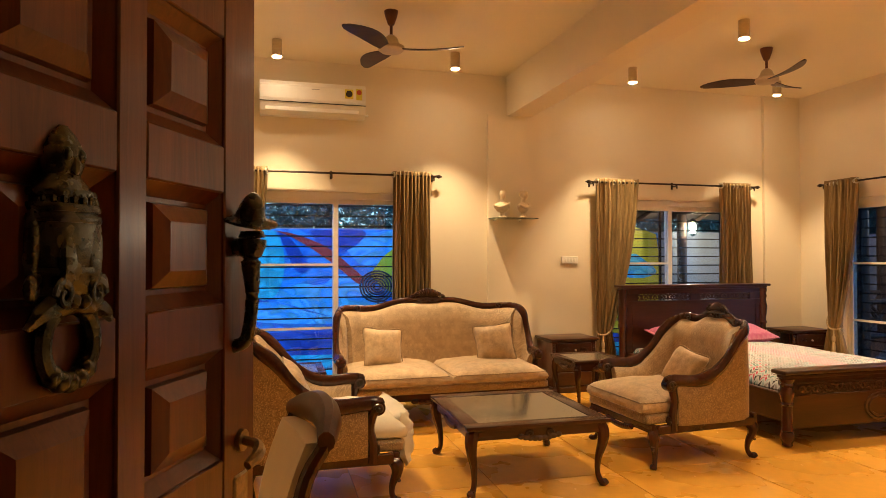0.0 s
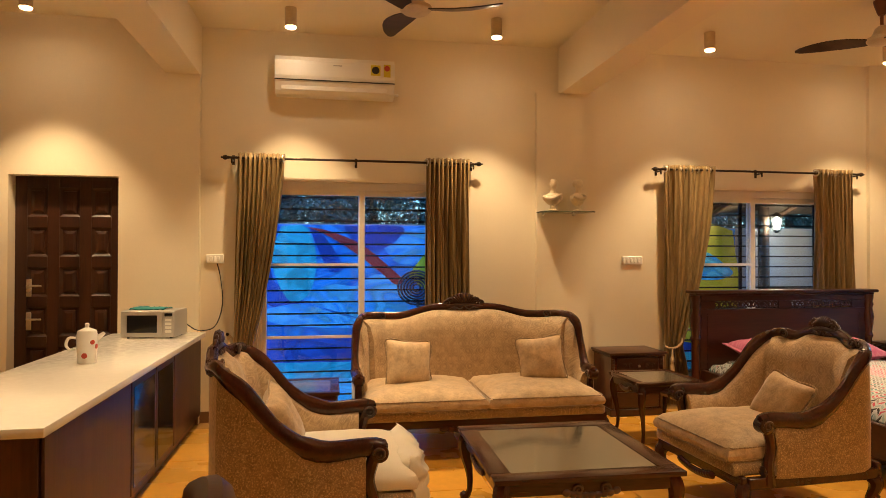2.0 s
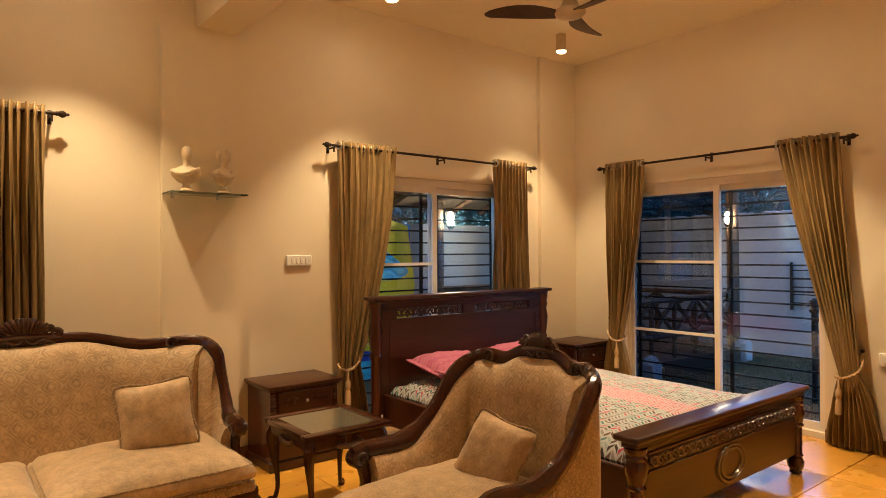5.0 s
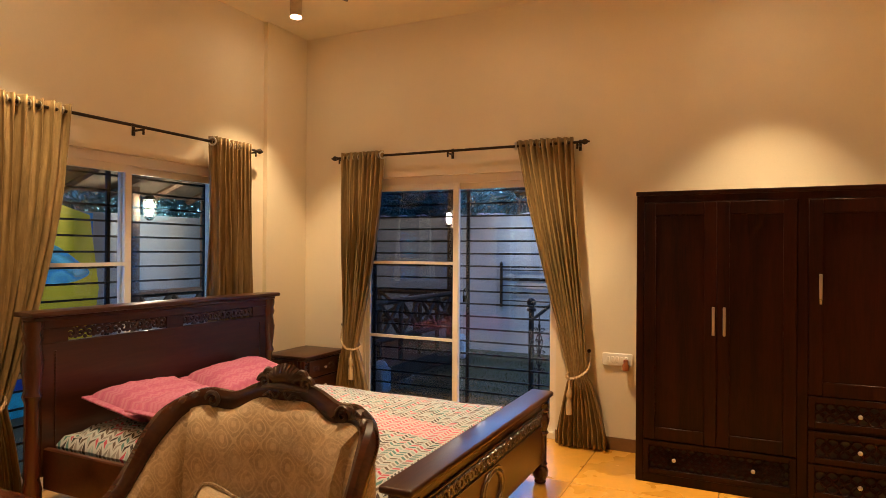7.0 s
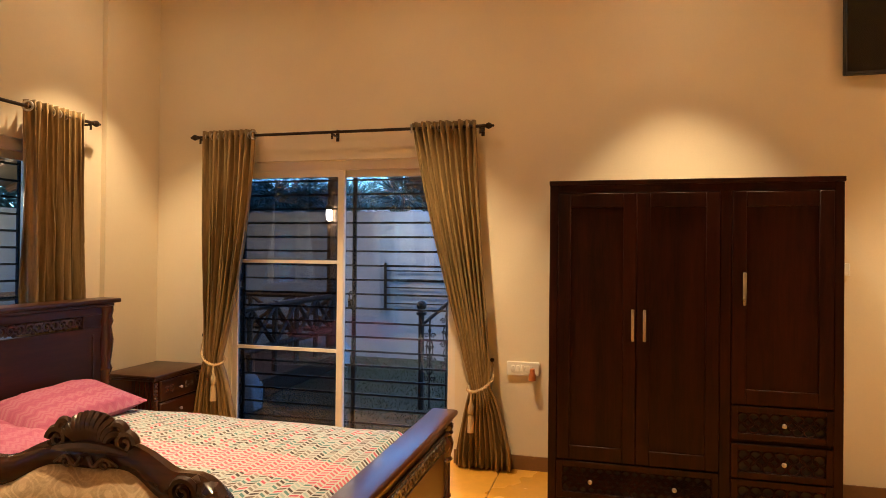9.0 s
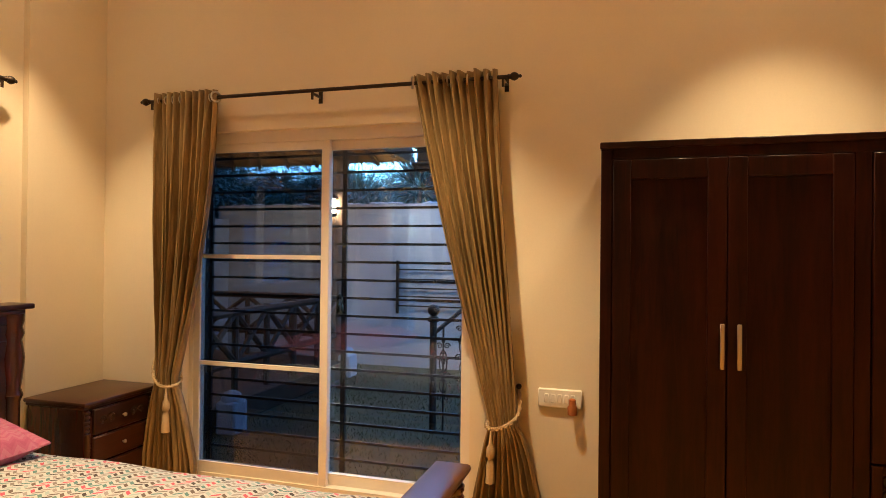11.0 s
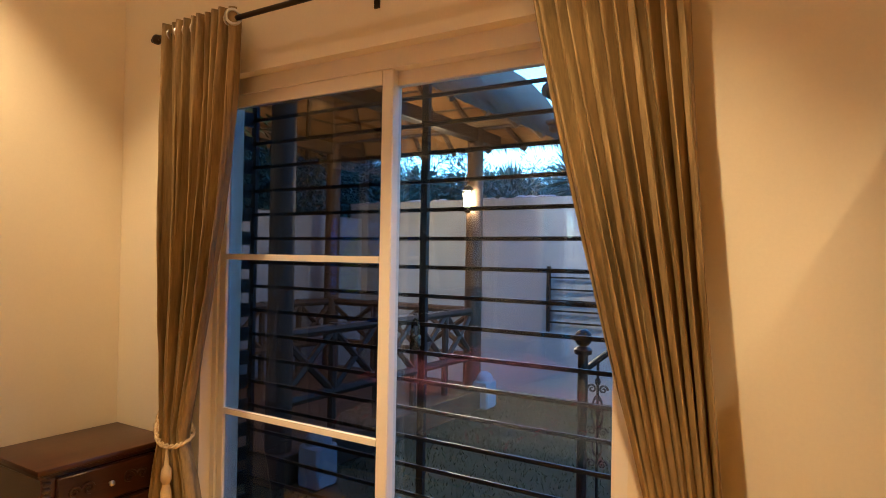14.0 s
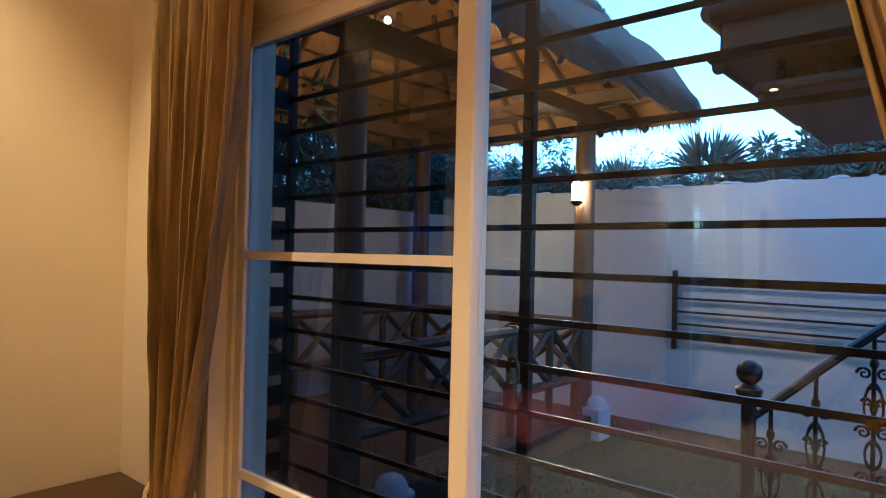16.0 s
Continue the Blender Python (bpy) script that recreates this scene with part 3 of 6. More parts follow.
    pts = nose(-1) + pts + nose(1)[::-1]
    tube(rail, pts, 10, (0, 0, 1), 1.25)
    top_rail = part("show_wood_rail", rail, "rosewood_x", root, "polished dark rosewood rail")
    for sx in (-1, 1):
        X = sx * abs(fx)
        rl_end = bmesh.new()
        lathe(rl_end, [(0.030, 0), (0.043, 0.006), (0.046, 0.020), (0.043, 0.038), (0.046, 0.056), (0.043, 0.070), (0.030, 0.076)], 0, 0, 18, pose(X - 0.038, fy - 0.064, fz - 0.026, 0, 90, 0))
        part("rolled_arm_end", rl_end, "rosewood_x", top_rail)
        for k in (-1, 1):
            cv = bmesh.new()
            scroll(cv, (0, 0, 0), 0.030, 1.5, 0.010, 1)
            ball(cv, (0, 0, 0), 0.012)
            bmesh.ops.transform(cv, matrix=pose(X + k * 0.040, fy - 0.064, fz - 0.026, 0, 0, 90), verts=cv.verts)
            part("arm_volute", cv, "carve", top_rail)
        cv = bmesh.new()
        leaf = []
        for q in range(9):
            p = path[14 + q if sx < 0 else L - 14 - q]
            leaf.append((p[0], p[1] + 0.05 * max(0, p[2] - 0.6) - 0.008, p[2] + 0.020, 0.014 + 0.010 * (q % 2)))
        tube(cv, leaf, 8, (0, 0, 1), 0.8)
        part("acanthus_leaf", cv, "carve", top_rail, "carved leaf along the rail")
        cv = bmesh.new()
        p = path[22 if sx < 0 else L - 22]
        scroll(cv, (p[0], p[1] - 0.02, p[2] + 0.008), 0.035, 1.3, 0.010, sx)
        part("corner_scroll", cv, "carve", top_rail)
    my, mz = path[L // 2][1] + 0.02, path[L // 2][2] + 0.012
    wide = 0.115 if W < 1.2 else 0.195
    cr, ribs = bmesh.new(), []
    ball(cr, (0, my, mz + 0.01 + crest * 0.30), wide * 0.62, 1, 0.16, crest * 0.85 / (wide * 0.62), 14)
    for k in range(-5, 6):
        a = k / 5
        rib = bmesh.new()
        tube(rib, smooth_path([(a * wide * 0.20, my - 0.012, mz + 0.012, 0.007), (a * wide * 0.52, my - 0.024, mz + 0.02 + crest * 0.62 * (1 - 0.35 * a * a), 0.011), (a * wide * 0.72, my - 0.008, mz + 0.022 + crest * (1 - 0.6 * a * a), 0.010)], 4), 6, (0, 1, 0))
        ribs.append(rib)
    tube(cr, smooth_path([(-wide * 0.95, my - 0.02, mz + 0.004, 0.008), (-wide * 0.5, my - 0.022, mz + 0.014, 0.013), (0, my - 0.022, mz + 0.018, 0.016), (wide * 0.5, my - 0.022, mz + 0.014, 0.013), (wide * 0.95, my - 0.02, mz + 0.004, 0.008)], 5), 8, (0, 0, 1))
    part("crest_shell", cr, "carve", top_rail, "carved shell crest")
    for rib in ribs:
        part("shell_rib", rib, "carve", top_rail)
    for sx in (-1, 1):
        for dx, dz, r in ((0.80, 0.030, 0.028), (0.62, 0.058, 0.020)):
            lf = bmesh.new()
            scroll(lf, (sx * wide * dx, my - 0.016, mz + dz), r, 1.4, 0.011, sx)
            part("crest_leaf", lf, "carve", top_rail)
        lf = bmesh.new()
        scroll(lf, (sx * wide * 0.45, my - 0.036, mz - 0.018), 0.016, 1.3, 0.005, sx)
        tube(lf, smooth_path([(sx * 0.008, my - 0.037, mz + 0.000, 0.005), (sx * wide * 0.22, my - 0.039, mz - 0.022, 0.006), (sx * wide * 0.45, my - 0.037, mz - 0.002, 0.005), (sx * wide * 0.75, my - 0.036, mz - 0.020, 0.003)], 4), 6, (0, 1, 0))
        part("rail_scroll", lf, "carve", top_rail, "low carved scroll on the rail")
    # arm posts, seat rail, base, legs
    for sx in (-1, 1):
        post = bmesh.new()
        X = sx * abs(fx)
        tube(post, smooth_path([(X, fy - 0.03, 0.27, 0.036), (X, fy - 0.035, 0.38, 0.030), (X, fy - 0.015, 0.48, 0.028), (X, fy - 0.045, fz - 0.02, 0.034)], 4), 8, (1, 0, 0))
        ap = part("arm_post", post, "rosewood", root)
        fan = bmesh.new()
        for k in range(-3, 4):
            a = k * 0.32
            tube(fan, [(X, fy - 0.062, 0.30, 0.006), (X + 0.028 * math.sin(a), fy - 0.068, 0.30 + 0.075 * math.cos(a), 0.009)], 6, (0, 1, 0))
        part("fan_carving", fan, "carve", ap)
    fr = bmesh.new()
    h = W / 2
    box(fr, -h + 0.02, h - 0.02, front + 0.06, front + 0.10, 0.25, 0.32, 0.008)
    box(fr, -h + 0.02, h - 0.02, yb - 0.04, yb, 0.25, 0.34, 0.008)
    for sx in (-1, 1):
        box(fr, sx * (h - 0.005), sx * (h - 0.045), front + 0.10, yb - 0.04, 0.25, 0.315, 0.006)
    for k in range(-6, 7):
        u = k / 6
        ball(fr, (u * W * 0.17, front + 0.06, 0.248 - 0.022 * (1 - u * u)), 0.030, 1.3, 0.5, 0.8, 8)
    part("seat_rail", fr, "rosewood_x", root)
    part("seat_base", B(-h + 0.045, h - 0.045, front + 0.03, yb - 0.06, 0.315, 0.385, 0.02, 3), "velvet_side", root)
    for i in range(cushions):
        cw = (W - 0.12) / cushions
        deep = yb - 0.14 - front
        bm = slab_cushion(cw + 0.01, deep, 0.13, 0.055, 20)
        bmesh.ops.translate(bm, verts=bm.verts, vec=(-(W - 0.12) / 2 + cw * (i + 0.5), front + deep / 2, 0.375))
        if slouch:
            puff = bpy.data.meshes.new("puff")
            pb = pillow_mesh(cw - 0.06, 0.34, 0.18, 3, 26, 0.05)
            for v in pb.verts:
                v.co.y += 0.018 * noise.noise(v.co * 14) + 0.010 * math.sin(v.co.z * 60 + 6 * noise.noise(v.co * 6))
            pb.to_mesh(puff)
            puff.transform(pose(0, front + 0.02, 0.37, -6, 0, 0))
            bm.from_mesh(puff)
        cu = part("seat_cushion", bm, "white_cloth" if slouch else "cushion", root, "slumped cream cushion drooping over the seat front" if slouch else "")
        pip = bmesh.new()
        X0, X1, Y0, Y1 = (-(W - 0.12) / 2 + cw * i, -(W - 0.12) / 2 + cw * (i + 1), front, yb - 0.25)
        for z in (0.392, 0.468):
            tube(pip, [(X0 + 0.012, Y1, z, 0.005), (X0 + 0.012, Y0 + 0.04, z, 0.005), (X0 + 0.035, Y0 + 0.012, z, 0.005), (X1 - 0.035, Y0 + 0.012, z, 0.005), (X1 - 0.012, Y0 + 0.04, z, 0.005), (X1 - 0.012, Y1, z, 0.005)], 6)
        if not slouch:
            part("piping", pip, "velvet_side", cu)
    for sx in (-1, 1):
        for sy in (-1, 1):
            lg = bmesh.new()
            lx, ly = sx * (h - 0.055), (front + 0.10 if sy < 0 else yb - 0.06)
            cabriole(lg, lx, ly, 0.0, 0.27, (sx, sy * 1.2), 0.034)
            leg = part("leg", lg, "rosewood", root)
            kc = bmesh.new()
            knee_carving(kc, lx, ly, 0.225, (sx, sy * 1.2))
            part("knee_carving", kc, "carve", leg)
    return root


carved_seat("sofa", 1.98, -0.10, 0.19, 0.45, -0.52, pose(1.648, 6.00, 0), "two-seat carved rosewood sofa in beige patterned velvet before the window", "sofa", "living room suite", 0.60, 1.025, 1.085, 0.100, 2)
carved_seat("armchair", 0.89, -0.276, 0.35, 0.47, -0.54, pose(3.18, 4.46, 0, 0, 0, -87), "carved rosewood armchair in beige velvet beside the bed", "armchair", "carved armchairs", 0.63, 1.01, 1.05, 0.075)
carved_seat("armchair", 0.89, -0.276, 0.35, 0.47, -0.54, pose(0.36, 4.31, 0, 0, 0, 90), "carved rosewood armchair in beige velvet beside the kitchen counter", "armchair", "carved armchairs", 0.63, 1.01, 1.05, 0.075, 1, True)


def throw_pillow(m, size, label, group="", material="pillow_velvet"):
    root = thing("cushion", m, label, "cushion", group)
    part("cover", pillow_mesh(size, size, 0.15, size * 10), material, root)
    ed = bmesh.new()
    h = size / 2 * 0.985
    pts = [(-h, -h), (0, -h * 0.95), (h, -h), (h * 0.95, 0), (h, h), (0, h * 0.95), (-h, h), (-h * 0.95, 0), (-h, -h)]
    tube(ed, smooth_path([(x, 0, z, 0.006) for x, z in pts], 4), 6, (0, 1, 0))
    part("piping", ed, "velvet_side", root)
    return root


throw_pillow(pose(1.08, 5.90, 0.685, -20, 6, 10), 0.38, "square beige velvet cushion leaning on the sofa back", "sofa cushions")
throw_pillow(pose(2.20, 5.92, 0.69, -20, -6, -12), 0.38, "square beige velvet cushion leaning on the sofa arm", "sofa cushions")
throw_pillow(pose(3.30, 4.44, 0.63, -30, 12, -80), 0.33, "beige velvet cushion slumped on the armchair seat", "armchair cushions")
throw_pillow(pose(0.22, 4.28, 0.66, -24, -10, 92), 0.38, "beige velvet cushion slumped on the armchair seat", "armchair cushions")


def glass_table(name, w, d, h, m, label, group):
    """A rosewood table with a glass inlay, shaped aprons and cabriole legs."""
    root = thing(name, m, label, "table", group)
    b = 0.11 if w > 0.8 else 0.07
    fr = bmesh.new()
    for a in ((-w / 2, w / 2, -d / 2, -d / 2 + b), (-w / 2, w / 2, d / 2 - b, d / 2), (-w / 2, -w / 2 + b, -d / 2 + b, d / 2 - b), (w / 2 - b, w / 2, -d / 2 + b, d / 2 - b)):
        box(fr, *a, h - 0.028, h, 0.006, 2)
    part("top_frame", fr, "rosewood_x", root)
    part("glass_inlay", B(-w / 2 + b - 0.005, w / 2 - b + 0.005, -d / 2 + b - 0.005, d / 2 - b + 0.005, h - 0.014, h - 0.004), "tabletop_glass", root, "tinted glass inlay", smooth=False)
    for sx, sy in ((1, 0), (-1, 0), (0, 1), (0, -1)):
        ap = bmesh.new()
        if sx:
            box(ap, sx * (w / 2 - 0.045), sx * (w / 2 - 0.025), -d / 2 + 0.06, d / 2 - 0.06, h - 0.095, h - 0.028, 0.004)
        else:
            box(ap, -w / 2 + 0.06, w / 2 - 0.06, sy * (d / 2 - 0.045), sy * (d / 2 - 0.025), h - 0.095, h - 0.028, 0.004)
        apron = part("apron", ap, "rosewood_x", root)
        c = bmesh.new()
        for k in range(-4, 5):
            u = k / 4
            off = u * 0.13 * (w if sy else d)
            p = (sx * (w / 2 - 0.022), off, h - 0.085 - 0.018 * (1 - u * u)) if sx else (off, sy * (d / 2 - 0.022), h - 0.085 - 0.018 * (1 - u * u))
            ball(c, p, 0.024, 1 if sy else 0.5, 0.5 if sy else 1, 0.8, 8)
        for k in (-1, 1):
            if sy:
                scroll(c, (k * 0.07 * w, sy * (d / 2 - 0.018), h - 0.07), 0.026, 1.4, 0.008, k)
        part("apron_carving", c, "carve", apron)
    for sx in (-1, 1):
        for sy in (-1, 1):
            lg = bmesh.new()
            x, y = sx * (w / 2 - 0.065), sy * (d / 2 - 0.065)
            cabriole(lg, x, y, 0, h - 0.028, (sx, sy), 0.036 if w > 0.8 else 0.028)
            leg = part("leg", lg, "rosewood", root)
            kc = bmesh.new()
            knee_carving(kc, x, y, h - 0.09, (sx, sy))
            part("knee_carving", kc, "carve", leg)
    return root


glass_table("coffee_table", 1.01, 1.03, 0.455, pose(1.77, 4.32, 0, 0, 0, -1), "low carved rosewood coffee table with a tinted glass inlay", "glass tables")
glass_table("side_table", 0.58, 0.60, 0.54, pose(3.17, 5.82, 0), "small carved rosewood side table with glass top beside the sofa", "glass tables")
glass_table("side_table", 0.58, 0.60, 0.54, pose(0.24, 5.90, 0), "small carved rosewood side table with glass top by the window", "glass tables")


def dining_chair(m):
    root = thing("dining_chair", m, "dark wooden chair with a padded cream back near the entrance", "chair")
    for sx in (-1, 1):
        st = bmesh.new()
        tube(st, smooth_path([(sx * 0.21, 0.20, 0.0, 0.022), (sx * 0.21, 0.17, 0.45, 0.026), (sx * 0.215, 0.22, 0.80, 0.026), (sx * 0.22, 0.29, 0.94, 0.024)], 5), 8, (1, 0, 0), 1.2)
        part("back_post", st, "rosewood", root)
        lg = bmesh.new()
        tube(lg, smooth_path([(sx * 0.21, -0.22, 0.0, 0.016), (sx * 0.21, -0.22, 0.25, 0.022), (sx * 0.21, -0.22, 0.44, 0.028)], 4), 8, (1, 0, 0))
        part("front_leg", lg, "rosewood", root)
    tr = bmesh.new()
    tube(tr, smooth_path([(-0.25, 0.285, 0.955, 0.028), (-0.13, 0.325, 0.985, 0.044), (0, 0.335, 0.998, 0.048), (0.13, 0.325, 0.985, 0.044), (0.25, 0.285, 0.955, 0.028)], 5), 10, (0, 0, 1), 1.25)
    part("top_rail", tr, "counterwood", root, "rounded brown top rail")
    bk = bmesh.new()
    rows = []
    for i in range(9):
        u = i / 8
        z, y = 0.50 + 0.44 * u, 0.175 + 0.10 * u * u
        rows.append([bm_v for bm_v in [bk.verts.new((x, y + s * (0.022 + 0.012 * (1 - (x / 0.19) ** 2)) + 0.02 * (x / 0.2) ** 2 * -1, z)) for s in (-1, 1) for x in (np.linspace(-0.19, 0.19, 7) if s < 0 else np.linspace(0.19, -0.19, 7))]])
    for a, b in zip(rows, rows[1:]):
        for k in range(len(a)):
            bk.faces.new((a[k], a[(k + 1) % len(a)], b[(k + 1) % len(a)], b[k]))
    bk.faces.new(rows[0][::-1])
    bk.faces.new(rows[-1])
    part("back_pad", bk, "white_cloth", root, "cream padded back")
    sb = slab_cushion(0.46, 0.46, 0.07, 0.02)
    bmesh.ops.translate(sb, verts=sb.verts, vec=(0, -0.02, 0.43))
    part("seat", sb, "white_cloth", root)
    part("seat_frame", B(-0.22, 0.22, -0.24, 0.18, 0.38, 0.44, 0.01), "rosewood_x", root)


dining_chair(pose(-0.10, 2.17, 0, 0, 0, -80))

# ---- bed and nightstands ----
def turned_post(bm, x, y, z0, z1, r=0.055):
    h = z1 - z0
    prof = [(0.45, 0), (0.7, 0.02), (0.62, 0.05), (0.9, 0.10), (0.95, 0.16), (0.7, 0.22), (0.85, 0.24), (0.72, 0.27), (0.72, 0.60), (0.95, 0.63), (0.75, 0.66), (0.95, 0.74), (1.05, 0.80), (0.8, 0.88), (1.0, 0.91), (0.85, 0.94), (1.0, 0.97), (1.0, 1.0)]
    lathe(bm, [(r * a, z0 + h * b) for a, b in prof], x, y, 16)


def fretwork(bm, x0, x1, y, z, r):
    n = max(3, int((x1 - x0) / (r * 1.65)))
    for i in range(n):
        x = x0 + (x1 - x0) * (i + 0.5) / n
        s = 1 if i % 2 else -1
        scroll(bm, (x, y, z), r, 1.3, r * 0.34, s)
        ball(bm, (x + r * 0.8, y, z + s * r * 0.5), r * 0.42, 1, 0.6, 1, 6)
        ball(bm, (x + r * 0.8, y, z - s * r * 0.7), r * 0.36, 1, 0.6, 1, 6)


bed = thing("bed", pose(5.06, 5.47, 0), "king-size carved mahogany bed with a printed sheet beneath the window", "bed")
BW = 1.0
hb = bmesh.new()
box(hb, -BW + 0.05, BW - 0.05, 1.17, 1.21, 0.25, 1.025, 0.006)
box(hb, -BW + 0.05, BW - 0.05, 1.165, 1.215, 1.105, 1.16, 0.006)
for x, xw in ((-BW + 0.05, 0.16), (-0.07, 0.14), (BW - 0.21, 0.16)):
    box(hb, x, x + xw, 1.17, 1.21, 1.025, 1.105)
head = part("headboard", hb, "mahogany", bed)
cap = bmesh.new()
box(cap, -BW - 0.05, BW + 0.05, 1.10, 1.28, 1.185, 1.215, 0.010, 2)
box(cap, -BW - 0.02, BW + 0.02, 1.13, 1.25, 1.16, 1.185, 0.006)
part("cornice", cap, "mahogany", head)
for x0, x1 in ((-BW + 0.21, -0.07), (0.07, BW - 0.21)):
    fw = bmesh.new()
    fretwork(fw, x0, x1, 1.19, 1.065, 0.036)
    part("fretwork", fw, "carve", head, "pierced scroll band")
for sx in (-1, 1):
    bd = bmesh.new()
    tube(bd, [(sx * (BW - 0.13), 1.167, 0.34 + k * 0.0095, 0.007 if k % 2 else 0.003) for k in range(68)], 6, (0, 1, 0))
    part("beading", bd, "carve", head)
for sx in (-1, 1):
    ps = bmesh.new()
    turned_post(ps, sx * (BW - 0.01), 1.19, 0, 1.16, 0.058)
    part("headboard_post", ps, "mahogany_z", bed)
    ps = bmesh.new()
    turned_post(ps, sx * (BW - 0.05), -1.24, 0, 0.55, 0.060)
    part("footboard_post", ps, "mahogany_z", bed)
    part("side_rail", B(sx * (BW - 0.06), sx * (BW - 0.10), -1.20, 1.17, 0.18, 0.42, 0.008), "mahogany", bed)
fb = bmesh.new()
box(fb, -BW + 0.06, BW - 0.06, -1.26, -1.22, 0.14, 0.55, 0.006)
for a in ((-BW + 0.12, BW - 0.12, 0.40, 0.415), (-BW + 0.12, BW - 0.12, 0.50, 0.515)):
    box(fb, a[0], a[1], -1.272, -1.26, a[2], a[3], 0.003)
foot = part("footboard", fb, "mahogany", bed)
cp = bmesh.new()
box(cp, -BW - 0.03, BW + 0.03, -1.31, -1.15, 0.585, 0.62, 0.014, 3)
box(cp, -BW, BW, -1.285, -1.18, 0.55, 0.585, 0.008)
part("footboard_cap", cp, "mahogany", foot)
fw = bmesh.new()
fretwork(fw, -BW + 0.14, BW - 0.14, -1.268, 0.457, 0.036)
part("fretwork", fw, "carve", foot)
md = bmesh.new()
for r in (0.11, 0.085):
    ring(md, (0, -1.262, 0.28), r, 0.012, "y", 24, 6, 1.5, 1)
part("medallion", md, "carve", foot)
part("slat_deck", B(-BW + 0.10, BW - 0.10, -1.20, 1.16, 0.26, 0.32), "mahogany", bed)
mt = thing("mattress", pose(5.06, 5.45, 0.32), "mattress in a printed chevron sheet on the mahogany bed", "mattress")
mm = slab_cushion(1.76, 2.32, 0.24, 0.012, 16)
part("bedsheet", mm, "sheet", mt, "cream sheet printed with red, teal and black zigzags")


def bed_pillow(m, label):
    root = thing("pillow", m, label, "pillow", "bed pillows")
    bm = pillow_mesh(0.70, 0.46, 0.17, m.translation.x * 5, 16, 0.04)
    part("pillowcase", bm, "pink", root)
    for sx in (-1, 1):
        fl = bmesh.new()
        box(fl, sx * 0.33, sx * 0.385, -0.006, 0.006, -0.225, 0.225, 0.004)
        part("flange", fl, "pink", root)


bed_pillow(pose(4.66, 6.32, 0.635, -79, 3, 4), "pink chevron pillow propped against the headboard")
bed_pillow(pose(5.42, 6.34, 0.635, -78, -3, -6), "pink chevron pillow propped against the headboard")
bed_pillow(pose(4.66, 5.97, 0.62, -84, 4, 12), "pink chevron pillow lying on the sheet")


def nightstand(m, label):
    """A three-drawer stand, local front towards -y."""
    root = thing("nightstand", m, label, "nightstand", "nightstands")
    w, d, h = 0.58, 0.45, 0.62
    part("body", B(-w / 2 + 0.02, w / 2 - 0.02, -d / 2 + 0.02, d / 2, 0.07, h - 0.045, 0.004), "mahogany_z", root)
    tp = bmesh.new()
    box(tp, -w / 2 - 0.01, w / 2 + 0.01, -d / 2 - 0.015, d / 2, h - 0.025, h, 0.008, 2)
    box(tp, -w / 2 + 0.005, w / 2 - 0.005, -d / 2 + 0.005, d / 2, h - 0.045, h - 0.025, 0.005)
    part("top", tp, "mahogany", root)
    part("plinth", B(-w / 2 + 0.005, w / 2 - 0.005, -d / 2 + 0.008, d / 2, 0.0, 0.07, 0.008), "mahogany", root)
    for z0, z1, carved in ((0.085, 0.235, 0), (0.25, 0.40, 0), (0.415, 0.565, 1)):
        dr = part("drawer", B(-w / 2 + 0.075, w / 2 - 0.075, -d / 2 + 0.002, -d / 2 + 0.03, z0, z1, 0.006), "mahogany", root)
        kb = bmesh.new()
        lathe(kb, [(0.004, 0), (0.005, 0.012), (0.013, 0.018), (0.011, 0.026), (0.003, 0.03)], 0, 0, 10, pose(0, -d / 2 + 0.002, (z0 + z1) / 2, 90))
        part("knob", kb, "chrome", dr, "small bright knob")
        if carved:
            for sx in (-1, 1):
                for x, r, k in ((0.09, 0.030, 1), (0.15, 0.024, -1)):
                    c = bmesh.new()
                    scroll(c, (sx * x, -d / 2, 0.49), r, 1.4, 0.008, sx * k)
                    part("drawer_carving", c, "carve", dr)
    for sx in (-1, 1):
        c = bmesh.new()
        x = sx * (w / 2 - 0.042)
        for k in range(5):
            ball(c, (x, -d / 2 + 0.022, 0.55 - 0.026 * k), 0.020, 1, 0.7, 0.6, 8)
        lathe(c, [(0.018, 0.08), (0.018, 0.41), (0.022, 0.43)], x, -d / 2 + 0.022, 10)
        part("corner_pilaster", c, "carve", root)


nightstand(pose(3.41, 6.80, 0), "dark mahogany nightstand with carved drawer beside the bed and curtain")
nightstand(pose(6.68, 6.75, 0), "dark mahogany nightstand with carved drawer in the room corner")

# ---- wardrobe ----
wr = thing("wardrobe", pose(6.67, 2.845, 0, 0, 0, -90), "tall dark sheesham wardrobe with lattice drawers against the wall", "wardrobe")
WW, WD, WH = 1.62, 0.60, 2.00
fy = -WD / 2
part("carcass", B(-WW / 2, WW / 2, fy + 0.02, WD / 2, 0.0, WH - 0.03, 0.004), "wardrobe", wr)
part("top_board", B(-WW / 2 - 0.004, WW / 2 + 0.004, fy - 0.012, WD / 2, WH - 0.03, WH, 0.004), "wardrobe", wr)
split = WW / 2 - 0.61
st = bmesh.new()
for a in ((-WW / 2, -WW / 2 + 0.05), (split - 0.03, split + 0.03), (WW / 2 - 0.05, WW / 2)):
    box(st, *a, fy, fy + 0.02, 0, WH - 0.03, 0.003)
box(st, -WW / 2 + 0.05, split - 0.03, fy, fy + 0.02, 0, 0.06)
box(st, split + 0.03, WW / 2 - 0.05, fy, fy + 0.02, 0, 0.06)
